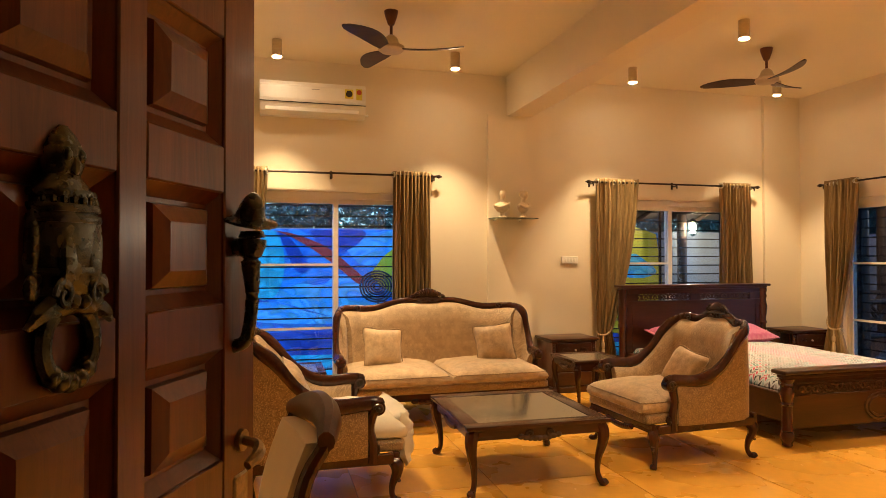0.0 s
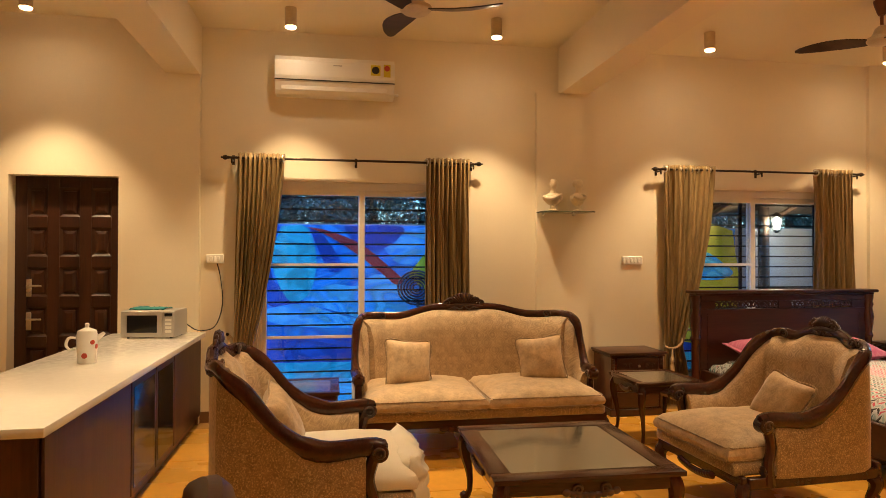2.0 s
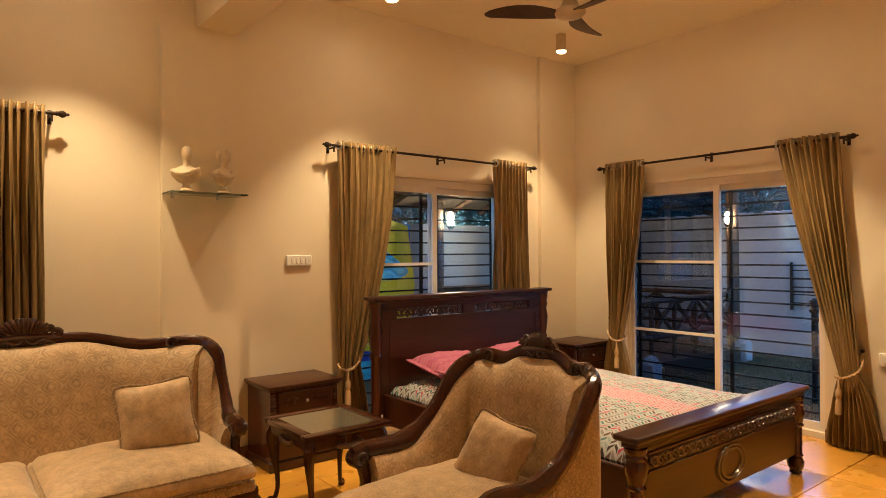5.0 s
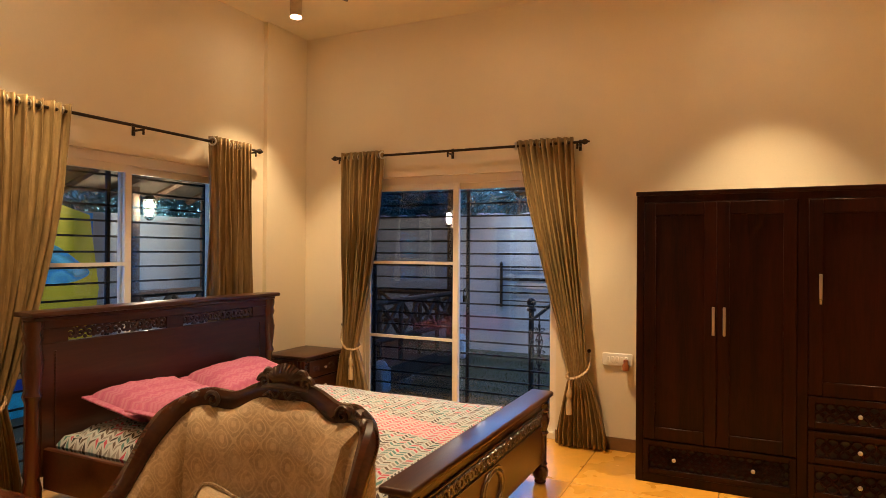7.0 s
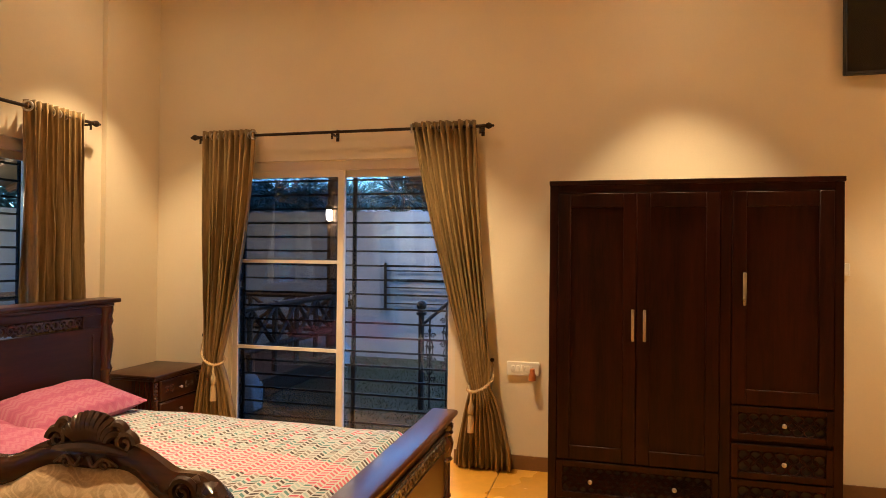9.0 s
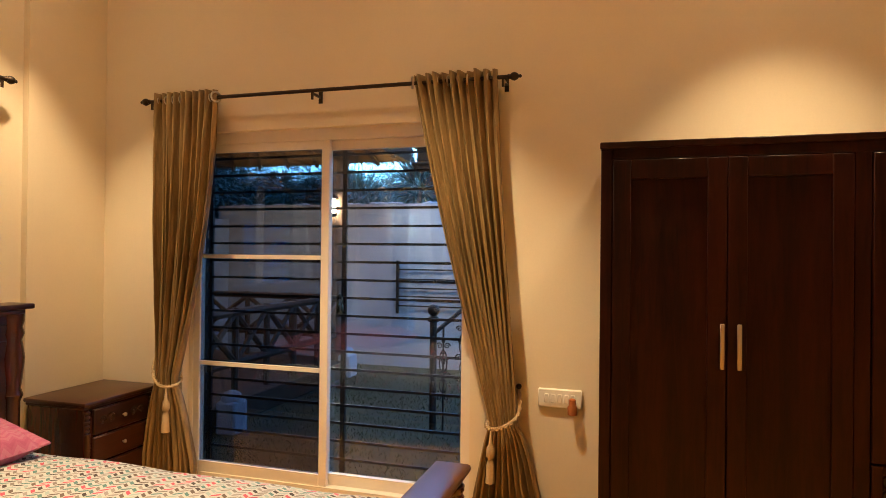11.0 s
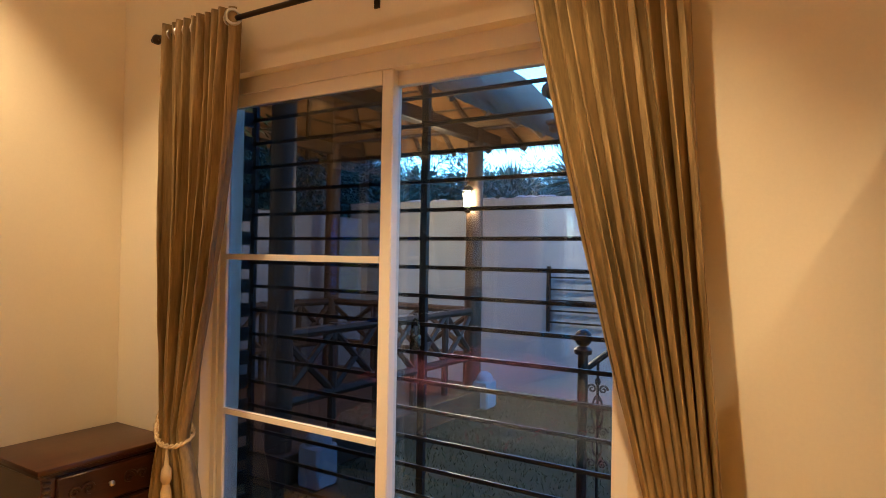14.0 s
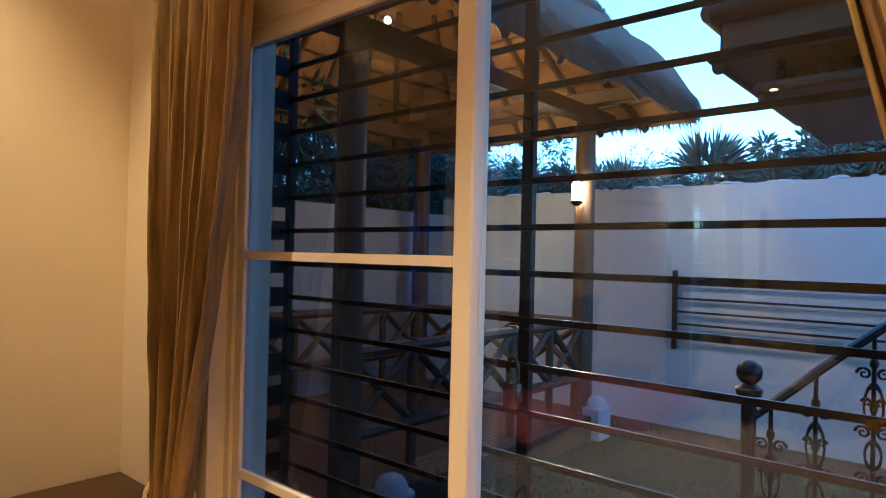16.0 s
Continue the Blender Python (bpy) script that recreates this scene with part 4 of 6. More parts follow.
box(st, -WW / 2 + 0.05, WW / 2 - 0.05, fy - 0.001, fy + 0.02, WH - 0.075, WH - 0.03)
part("face_frame", st, "wardrobe", wr)


def panel_door(x0, x1, z0, z1, hx, hz):
    d = bmesh.new()
    for a in ((x0, x0 + 0.075, z0, z1), (x1 - 0.075, x1, z0, z1), (x0 + 0.075, x1 - 0.075, z0, z0 + 0.085), (x0 + 0.075, x1 - 0.075, z1 - 0.085, z1)):
        box(d, a[0], a[1], fy - 0.012, fy + 0.012, a[2], a[3], 0.003)
    box(d, x0 + 0.07, x1 - 0.07, fy, fy + 0.008, z0 + 0.08, z1 - 0.08)
    ob = part("door", d, "wardrobe", wr)
    hb2 = bmesh.new()
    box(hb2, hx - 0.009, hx + 0.009, fy - 0.040, fy - 0.030, hz - 0.095, hz + 0.095, 0.003)
    for z in (hz - 0.07, hz + 0.07):
        box(hb2, hx - 0.006, hx + 0.006, fy - 0.032, fy - 0.010, z - 0.008, z + 0.008)
    part("handle", hb2, "chrome", ob, "steel bar handle")


mid_l = (-WW / 2 + 0.05 + split - 0.03) / 2
panel_door(-WW / 2 + 0.053, mid_l - 0.002, 0.30, WH - 0.08, mid_l - 0.020, 1.13)
panel_door(mid_l + 0.002, split - 0.033, 0.30, WH - 0.08, mid_l + 0.046, 1.13)
panel_door(split + 0.033, WW / 2 - 0.053, 0.70, WH - 0.08, split + 0.095, 1.36)


def lattice_drawer(x0, x1, z0, z1, knobs):
    d = bmesh.new()
    e = 0.035
    for a in ((x0, x0 + e, z0, z1), (x1 - e, x1, z0, z1), (x0 + e, x1 - e, z0, z0 + e), (x0 + e, x1 - e, z1 - e, z1)):
        box(d, a[0], a[1], fy - 0.012, fy + 0.012, a[2], a[3], 0.002)
    ob = part("drawer", d, "wardrobe", wr)
    part("backing", B(x0 + e, x1 - e, fy + 0.012, fy + 0.018, z0 + e, z1 - e), "black_matt", ob, smooth=False)
    la = bmesh.new()
    hh = z1 - z0 - 2 * e
    rows = max(1, round(hh / 0.055))
    s = hh / rows
    n = max(2, round((x1 - x0 - 2 * e) / s))
    sx = (x1 - x0 - 2 * e) / n
    for j in range(rows):
        for i in range(n):
            c = (x0 + e + sx * (i + 0.5), fy - 0.001, z0 + e + s * (j + 0.5))
            ring(la, c, s * 0.47, 0.0055, "y", 12, 4)
    for j in range(rows + 1):
        for i in range(n + 1):
            c = (x0 + e + sx * i, fy - 0.001, z0 + e + s * j)
            if 0 < i < n and 0 < j < rows:
                ring(la, c, s * 0.47, 0.0055, "y", 12, 4)
    part("lattice", la, "wardrobe", ob, "pierced lattice of linked rings")
    for kx in knobs:
        kb = bmesh.new()
        ball(kb, (kx, fy - 0.032, (z0 + z1) / 2), 0.014, 1, 0.8, 1, 10)
        box(kb, kx - 0.005, kx + 0.005, fy - 0.028, fy - 0.005, (z0 + z1) / 2 - 0.005, (z0 + z1) / 2 + 0.005)
        part("knob", kb, "chrome", ob, "bright round knob")


lattice_drawer(-WW / 2 + 0.053, split - 0.033, 0.065, 0.29, (mid_l - 0.26, mid_l + 0.22))
for z0, z1 in ((0.065, 0.27), (0.28, 0.475), (0.50, 0.69)):
    lattice_drawer(split + 0.033, WW / 2 - 0.053, z0, z1, ((split + WW / 2) / 2,))

# ---- curtains ----
def curtain(name, m, x0, x1, bottom, tie, label, flip=1, tied=True, sweep=1.7):
    """A pleated panel on eyelets in local xz (wall at +y): top from x0 to x1, gathered at tie (x, z), falling to bottom (x0, x1)."""
    root = thing(name, m, label, "curtain", "curtains")
    bm = bmesh.new()
    nx, nz, zt = 220, 44, 2.51
    folds = 10
    rows = []
    for j in range(nz + 1):
        z = zt + (0.015 - zt) * j / nz
        if tied:
            if z >= tie[1]:
                u = (zt - z) / (zt - tie[1])
                a = u ** sweep
                lo, hi = x0 + (tie[0] - 0.075 - x0) * a, x1 + (tie[0] + 0.075 - x1) * a
            else:
                u = (tie[1] - z) / tie[1]
                a = min(1, u * 1.3) ** 0.7
                lo, hi = tie[0] - 0.075 + (bottom[0] - tie[0] + 0.075) * a, tie[0] + 0.075 + (bottom[1] - tie[0] - 0.075) * a
        else:
            lo, hi = x0, x1
        squeeze = (hi - lo) / (x1 - x0)
        amp = 0.038 * (0.60 + 0.40 * min(1, squeeze))
        row = []
        for i in range(nx + 1):
            s = i / nx
            ph = 2 * math.pi * folds * s
            wob = 0.6 * noise.noise(Vector((s * 4, z * 1.1, x0)))
            f = math.sin(ph + wob + 0.5 * math.sin(ph + wob))
            y = amp * f * (1 + 0.3 * math.sin(s * 23 + x0)) + 0.004 * math.sin(ph * 2.7 + 4 * wob + 1.5 * z) + 0.006 * noise.noise(Vector((s * 26, z * 5, x0))) + 0.012 * math.sin(ph * 0.37 + z * 2) * (1 - j / nz * 0.2)
            x = lo + (hi - lo) * s + 0.006 * math.sin(ph * 2 + z * 3)
            row.append(bm.verts.new((x, y, z)))
        rows.append(row)
    for a, b in zip(rows, rows[1:]):
        for i in range(nx):
            bm.faces.new((a[i], a[i + 1], b[i + 1], b[i]))
    cl = part("cloth", bm, "curtain", root)
    so = cl.modifiers.new("thickness", "SOLIDIFY")
    so.thickness, so.offset = 0.004, 0
    for k in range(8):
        e = bmesh.new()
        ring(e, (x0 + (x1 - x0) * (k + 0.5) / 8.5 + 0.01, 0.0, 2.466), 0.026, 0.005, "x", 14, 6)
        part("eyelet", e, "chrome", root)
    edge = x1 if flip > 0 else x0
    e = bmesh.new()
    ring(e, (0, 0, 0), 0.030, 0.007, "y", 18, 6)
    part("eyelet", e, "chrome", root, "bright steel eyelet at the curtain edge").matrix_local = pose(edge, -0.016, 2.466, 0, 0, 62 * flip)
    if tied:
        tx, tz = tie
        c = bmesh.new()
        hook = (tx - flip * (0.13 if flip > 0 else 0.07), 0.07)
        loop = smooth_path([(*hook, tz + 0.20, 0.008), (tx - flip * 0.085, -0.03, tz + 0.07, 0.009), (tx, -0.075, tz, 0.010), (tx + flip * 0.08, -0.05, tz - 0.01, 0.009), (tx + flip * 0.085, 0.03, tz + 0.02, 0.009), (tx, 0.06, tz + 0.08, 0.008), (*hook, tz + 0.20, 0.008)], 16)
        for strand in (0, math.pi):
            tube(c, [(q[0] + 0.006 * math.cos(0.75 * i + strand), q[1] + 0.006 * math.sin(0.75 * i + strand) * 0.7, q[2] + 0.006 * math.sin(0.75 * i + strand), 0.0062) for i, q in enumerate(loop)], 6)
        part("tieback_cord", c, "cord", root, "twisted pale gold cord")
        t = bmesh.new()
        X = tx + flip * 0.055
        lathe(t, [(0.004, tz - 0.30), (0.026, tz - 0.295), (0.022, tz - 0.20), (0.014, tz - 0.17), (0.024, tz - 0.15), (0.022, tz - 0.11), (0.010, tz - 0.09), (0.005, tz - 0.02)], X, -0.075, 12)
        part("tassel", t, "cord", root, "pale gold tassel")
        k = bmesh.new()
        ball(k, (hook[0], hook[1] - 0.01, tz + 0.20), 0.016)
        tube(k, [(*hook, tz + 0.20, 0.006), (hook[0], 0.12, tz + 0.20, 0.006)], 8)
        part("hook", k, "bronze", root)
    return root


def curtain_rod(m, x0, x1, label):
    root = thing("curtain_rod", m, label, "curtain rod", "curtain rods")
    b = bmesh.new()
    tube(b, [(x0 + 0.06, 0, 2.466, 0.0115), (x1 - 0.06, 0, 2.466, 0.0115)], 10)
    part("rod", b, "bronze", root)
    for x, s in ((x0, 1), (x1, -1)):
        f = bmesh.new()
        lathe(f, [(0.003, 0), (0.010, 0.006), (0.008, 0.016), (0.018, 0.024), (0.024, 0.04), (0.020, 0.055), (0.012, 0.064), (0.016, 0.07), (0.012, 0.08)], 0, 0, 12, pose(x, 0, 2.466, 0, 90 * s, 0))
        part("finial", f, "bronze", root)
    for x in (x0 + 0.10, (x0 + x1) / 2, x1 - 0.10):
        k = bmesh.new()
        box(k, x - 0.007, x + 0.007, -0.006, 0.10, 2.440, 2.453)
        box(k, x - 0.012, x + 0.012, 0.092, 0.10, 2.41, 2.50)
        box(k, x - 0.007, x + 0.007, -0.014, -0.006, 2.41, 2.453)
        part("bracket", k, "bronze", root)


N_ROD, E_ROD = pose(0, YN - 0.10, 0), pose(XE - 0.10, 0, 0, 0, 0, -90)
curtain_rod(N_ROD, -0.55, 1.94, "dark bronze curtain rod with turned finials above the window")
curtain_rod(N_ROD, 3.74, 6.28, "dark bronze curtain rod with turned finials above the window")
curtain_rod(E_ROD, -6.605, -4.10, "dark bronze curtain rod with turned finials above the window")
curtain("curtain", N_ROD, -0.40, 0.02, (-0.50, -0.16), (-0.36, 0.62), "bronze-brown pleated silk curtain tied back beside the window", 1)
curtain("curtain", N_ROD, 1.37, 1.80, (1.40, 1.82), (1.6, 0.6), "bronze-brown pleated silk curtain hanging straight behind the sofa", -1, False)
curtain("curtain", N_ROD, 3.88, 4.46, (3.86, 4.16), (3.98, 0.62), "bronze-brown pleated silk curtain tied back beside the bed", -1)
curtain("curtain", N_ROD, 5.66, 6.12, (5.66, 6.12), (5.9, 0.6), "bronze-brown pleated silk curtain hanging straight behind the headboard", -1, False)
curtain("curtain", E_ROD, -6.49, -6.02, (-6.56, -6.14), (-6.37, 0.66), "bronze-brown pleated silk curtain tied back with a tassel", 1)
curtain("curtain", E_ROD, -4.72, -4.24, (-4.36, -3.96), (-4.18, 0.58), "bronze-brown pleated silk curtain drawn aside and tied with a tassel", -1, True, 1.1)

# ---- fittings on walls and ceiling ----
ac = thing("air_conditioner", pose(0.495, YN, 3.07), "white split air conditioner high on the cream wall", "air conditioner")
body = bmesh.new()
prof = [(-0.20, 0.10), (-0.215, 0.16), (-0.21, 0.30), (-0.18, 0.345), (0.0, 0.345), (0.0, 0.0), (-0.12, 0.0), (-0.17, 0.03)]
ends = [[body.verts.new((x, y, z)) for y, z in prof] for x in (-0.555, 0.555)]
for k in range(len(prof)):
    l = (k + 1) % len(prof)
    body.faces.new((ends[0][k], ends[0][l], ends[1][l], ends[1][k]))
body.faces.new(ends[0]), body.faces.new(ends[1][::-1])
part("casing", body, "ac_white", ac, smooth=False)
fl = bmesh.new()
box(fl, -0.50, 0.48, -0.018, 0.0, 0.0, 0.085, 0.004)
bmesh.ops.transform(fl, matrix=pose(0, -0.190, 0.022, -24), verts=fl.verts)
part("louvre", fl, "ac_white", ac)
part("seam", B(-0.555, 0.555, -0.219, -0.205, 0.118, 0.124), "black_matt", ac, smooth=False)
lb = part("energy_label", B(0.33, 0.42, -0.216, -0.2105, 0.19, 0.29), "yellow_label", ac, "yellow energy label", smooth=False)
dsk = bmesh.new()
lathe(dsk, [(0.036, 0), (0.036, 0.004)], 0, 0, 16, pose(0.375, -0.216, 0.24, 90))
part("dial", dsk, "black_matt", lb)
lb = part("star_label", B(0.45, 0.515, -0.216, -0.2105, 0.18, 0.30), "yellow_label", ac, "yellow and red star label", smooth=False)
dsk = bmesh.new()
lathe(dsk, [(0.027, 0), (0.027, 0.004)], 0, 0, 16, pose(0.482, -0.216, 0.262, 90))
part("disc", dsk, "red_print", lb)
part("logo", B(-0.02, 0.06, -0.2135, -0.2105, 0.262, 0.272), "steel_grey", ac, smooth=False)
pp = bmesh.new()
tube(pp, smooth_path([(0.555, -0.08, 0.05, 0.010), (0.585, -0.08, 0.045, 0.010), (0.60, -0.04, 0.06, 0.010), (0.60, 0.0, 0.06, 0.010)], 4), 6)
part("pipe", pp, "ac_white", ac)


def ceiling_fan(x, y, turn, label):
    root = thing("ceiling_fan", pose(x, y, 0, 0, 0, turn), label, "ceiling fan", "ceiling fans")
    c = bmesh.new()
    lathe(c, [(0.022, 3.575), (0.03, 3.585), (0.055, 3.66), (0.062, H)], 0, 0, 18)
    part("canopy", c, "fan_metal", root)
    r = bmesh.new()
    lathe(r, [(0.013, 3.47), (0.013, 3.59)], 0, 0, 12)
    part("downrod", r, "fan_metal", root)
    mo = bmesh.new()
    lathe(mo, [(0.02, 3.335), (0.09, 3.34), (0.115, 3.36), (0.118, 3.385), (0.085, 3.40), (0.065, 3.43), (0.055, 3.46), (0.03, 3.485), (0.018, 3.49)], 0, 0, 22)
    part("motor", mo, "lamp_body", root, "brown and bronze motor housing")
    for k in range(3):
        bl = bmesh.new()
        rows = []
        for i in range(15):
            u = i / 14
            rad = 0.10 + 0.54 * u
            wd = 0.028 + 0.052 * math.sin(math.pi * min(1, u * 0.92 + 0.10)) ** 0.8
            if i == 14:
                wd *= 0.45
            sweep = 0.05 * math.sin(math.pi * u)
            tw = radians(14)
            a = radians(120 * k)
            row = []
            for s, t in ((-1, 0.004), (0, 0.008), (1, 0.004), (1, -0.004), (0, -0.006), (-1, -0.004)):
                lx, ly, lz = rad, sweep + s * wd * math.cos(tw), 3.365 + s * wd * math.sin(tw) + t + 0.015 * u
                row.append(bl.verts.new((lx * math.cos(a) - ly * math.sin(a), lx * math.sin(a) + ly * math.cos(a), lz)))
            rows.append(row)
        for p, q in zip(rows, rows[1:]):
            for j in range(6):
                bl.faces.new((p[j], p[(j + 1) % 6], q[(j + 1) % 6], q[j]))
        bl.faces.new(rows[0][::-1]), bl.faces.new(rows[-1])
        part("blade", bl, "fan_wood", root)


ceiling_fan(1.07, 5.42, -17, "brown three-blade ceiling fan hanging above the sofa group")
ceiling_fan(5.00, 5.39, 17, "brown three-blade ceiling fan hanging above the bed")

# the unseen fill spots get the same fixture as the real ones
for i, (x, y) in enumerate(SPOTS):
    root = thing("ceiling_spotlight", pose(x, y, 0), "beige cylinder spotlight glowing warm under the ceiling, some added as fill", "ceiling light", "cylinder spotlights")
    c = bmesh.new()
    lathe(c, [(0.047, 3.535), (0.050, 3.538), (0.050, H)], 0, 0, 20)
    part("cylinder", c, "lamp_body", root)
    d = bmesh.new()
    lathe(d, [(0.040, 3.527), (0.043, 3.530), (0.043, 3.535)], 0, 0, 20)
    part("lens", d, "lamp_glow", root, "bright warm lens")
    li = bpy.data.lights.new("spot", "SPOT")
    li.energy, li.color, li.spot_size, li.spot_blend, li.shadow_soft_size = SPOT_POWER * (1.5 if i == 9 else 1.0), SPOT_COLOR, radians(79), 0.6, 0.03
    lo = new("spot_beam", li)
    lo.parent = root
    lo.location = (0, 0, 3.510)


def switch_plate(m, w, n, label, h=0.085):
    root = thing("switch_plate", m, label, "switch plate", "switch plates")
    part("plate", B(-w / 2, w / 2, -0.022, 0, -h / 2, h / 2, 0.006), "switch", root)
    for k in range(n):
        x = -w / 2 + 0.03 + (w - 0.06) * (k + 0.5) / n
        part("rocker", B(x - 0.012, x + 0.012, -0.028, -0.020, -0.024, 0.024, 0.003), "switch", root)
    return root


switch_plate(pose(-0.61, YN, 1.525), 0.16, 3, "ivory switch plate with a socket beside the curtain")
switch_plate(pose(3.57, YN, 1.515), 0.22, 4, "ivory switch plate on the cream wall")
sw = switch_plate(pose(XE, 3.89, 0.725, 0, 0, -90), 0.235, 5, "ivory socket plate low beside the curtain", 0.10)
switch_plate(pose(XE, 1.86, 1.47, 0, 0, -90), 0.09, 2, "ivory switch plate beside the wardrobe")
pg = thing("plug_in_repellent", pose(XE, 3.82, 0.69, 0, 0, -90), "amber plug-in repellent in the socket plate", "plug-in device")
b = bmesh.new()
lathe(b, [(0.012, -0.045), (0.026, -0.04), (0.026, 0.0), (0.018, 0.012), (0.018, 0.04), (0.01, 0.045)], 0, -0.045, 14)
part("bottle", b, "plug_red", pg)

shelf = thing("glass_shelf", pose(2.775, 6.97, 1.99), "small glass corner shelf holding two plaster busts", "shelf")
part("glass_board", B(-0.27, 0.27, -0.22, -0.002, 0, 0.012, 0.002), "clear_glass", shelf, smooth=False)
for x in (-0.20, 0.12):
    k = bmesh.new()
    tube(k, [(x, 0, -0.012, 0.012), (x, -0.05, -0.012, 0.010)], 8)
    part("clip", k, "chrome", shelf)


def bust(x, turn):
    bm = bmesh.new()
    lathe(bm, [(0.05, 0), (0.052, 0.012), (0.03, 0.025), (0.024, 0.055), (0.036, 0.07)], 0, 0, 14)
    ball(bm, (0, 0, 0.125), 0.075, 1.15, 0.65, 0.9, 14)
    ball(bm, (-0.065, 0, 0.135), 0.036, 1, 0.9, 1, 10)
    ball(bm, (0.065, 0, 0.135), 0.036, 1, 0.9, 1, 10)
    tube(bm, smooth_path([(0, 0, 0.16, 0.034), (0.004, -0.004, 0.20, 0.026), (0.006, -0.008, 0.235, 0.030)], 4), 10)
    ball(bm, (0.006, -0.012, 0.272), 0.048, 0.82, 0.95, 1.12, 14)
    ball(bm, (0.004, 0.022, 0.285), 0.044, 0.9, 0.8, 0.9, 10)
    tube(bm, smooth_path([(-0.09, -0.02, 0.15, 0.016), (-0.02, -0.055, 0.125, 0.020), (0.06, -0.05, 0.15, 0.016), (0.085, 0.0, 0.17, 0.012)], 4), 8)
    ob = part("bust", bm, "marble")
    ob.matrix_world = pose(x, 6.86, 2.002, 0, 0, turn)
    tagged(ob, "small cream plaster bust standing on the glass shelf", "bust", "busts")


bust(2.64, -25)
bust(2.90, 30)

tv = thing("television", pose(XE, 1.365, 2.70, 0, 0, -90), "black flat television high on the wall above the door", "television")
part("case", B(-0.505, 0.505, -0.075, -0.03, 0, 0.585, 0.006), "black_matt", tv)
part("screen", B(-0.49, 0.49, -0.0785, -0.0745, 0.02, 0.57), "black_gloss", tv, "dark glossy screen", smooth=False)
part("wall_mount", B(-0.15, 0.15, -0.03, 0, 0.15, 0.43), "black_matt", tv)


def leaf_door(name, m, w, h, material, label, rows=5, cols=3, group="doors", st=0.10, lock=0.0, rail=0.0, kick=0.0, rise=0.0):
    """A panelled leaf in local xz, its show face towards -y; panels are raised fields in sunk frames."""
    root = new(name)
    root.matrix_world = m
    tagged(root, label, "door", group, "structure")
    bm = bmesh.new()
    lock, rail = lock or st, rail or st
    kick = kick or rail
    cw, rh = (w - st * cols - lock) / cols, rise or (h - rail * rows - kick) / rows
    deep = 0.024 if lock > st else 0.02
    for c in range(cols + 1):
        x = c * (cw + st)
        box(bm, x, x + (lock if c == cols else st), -deep, 0.02, 0, h, 0.003)
    for r in range(rows + 1):
        for c in range(cols):
            x = st + c * (cw + st)
            z0 = kick + r * (rh + rail) - rail if r else 0.0
            box(bm, x, x + cw, 0.0005 - deep, 0.0195, z0, h if r == rows else kick + r * (rh + rail), 0.003)
    part("frame", bm, material, root)
    for r in range(rows):
        for c in range(cols):
            x, z = st + c * (cw + st), kick + r * (rh + rail)
            p = bmesh.new()
            box(p, x - 0.005, x + cw + 0.005, 0.002, 0.010, z - 0.005, z + rh + 0.005)
            levels = [(0.0, -0.75 * deep), (0.022, 0.000), (0.030, 0.000), (0.033, -0.010), (0.058, 0.001 - deep)]
            loops = []
            for e, y in levels:
                loops.append([p.verts.new(v) for v in ((x + e, y, z + e), (x + cw - e, y, z + e), (x + cw - e, y, z + rh - e), (x + e, y, z + rh - e))])
            for lo, hi in zip(loops, loops[1:]):
                for i in range(4):
                    p.faces.new((lo[i], lo[(i + 1) % 4], hi[(i + 1) % 4], hi[i]))
            p.faces.new(loops[-1])
            part("panel", p, material, root, smooth=False)
    return root


def lever(root, x, z, y=-0.02, s=1):
    b = bmesh.new()
    box(b, x - 0.022, x + 0.022, y - 0.008, y, z - 0.10, z + 0.06, 0.004)
    tube(b, smooth_path([(x, y - 0.005, z, 0.009), (x, y - 0.045, z, 0.009), (x + s * 0.03, y - 0.055, z, 0.010), (x + s * 0.12, y - 0.05, z, 0.008)], 4), 8)
    part("door_handle", b, "chrome", root, "steel lever handle")


k_door = leaf_door("door_1", pose(-2.34, 7.10, 0), 0.905, 2.27, "darkdoor", "dark panelled wooden kitchen door, shut", 6, 3)
lever(k_door, 0.12, 0.98)
lever(k_door, 0.12, 1.28)
e_door = leaf_door("door_2", pose(XE + 0.03, 1.575, 0, 0, 0, -90), 0.975, 2.28, "darkdoor", "dark panelled wooden door beside the wardrobe, shut", 4, 2)
lever(e_door, 0.08, 1.10)
lk = bmesh.new()
box(lk, 0.04, 0.12, -0.045, -0.02, 1.22, 1.27, 0.004)
part("latch", lk, "brass", e_door)
lk = bmesh.new()
tube(lk, smooth_path([(0.07, -0.025, 1.36, 0.008), (0.07, -0.06, 1.40, 0.009), (0.07, -0.06, 1.50, 0.009), (0.07, -0.025, 1.54, 0.008)], 4), 8)
part("pull_handle", lk, "darkbrass", e_door)

# the entrance leaf stands open into the room
ANG = 65.0
HX, HY = -0.399, 0.394
ent = leaf_door("door_3", pose(HX, HY, 0, 0, 0, ANG), 0.95, 2.14, "teak", "heavy teak entrance door standing open, with a brass knocker", 6, 3, "doors", 0.062, 0.113, 0.083, 0.348, 0.192)
kx, kz = 0.460, 1.573
flat = Matrix.Translation((kx, -0.024, kz)) @ Matrix.Diagonal((0.78, 0.50, 1.05, 1)) @ Matrix.Translation((-kx, 0, -kz))
kn = bmesh.new()
lathe(kn, [(0.030, -0.105), (0.056, -0.085), (0.064, -0.03), (0.060, 0.012), (0.046, 0.036), (0.030, 0.048), (0.038, 0.062), (0.036, 0.078), (0.022, 0.094), (0.008, 0.104)], 0, 0, 18, Matrix.Translation((kx, 0, kz)))
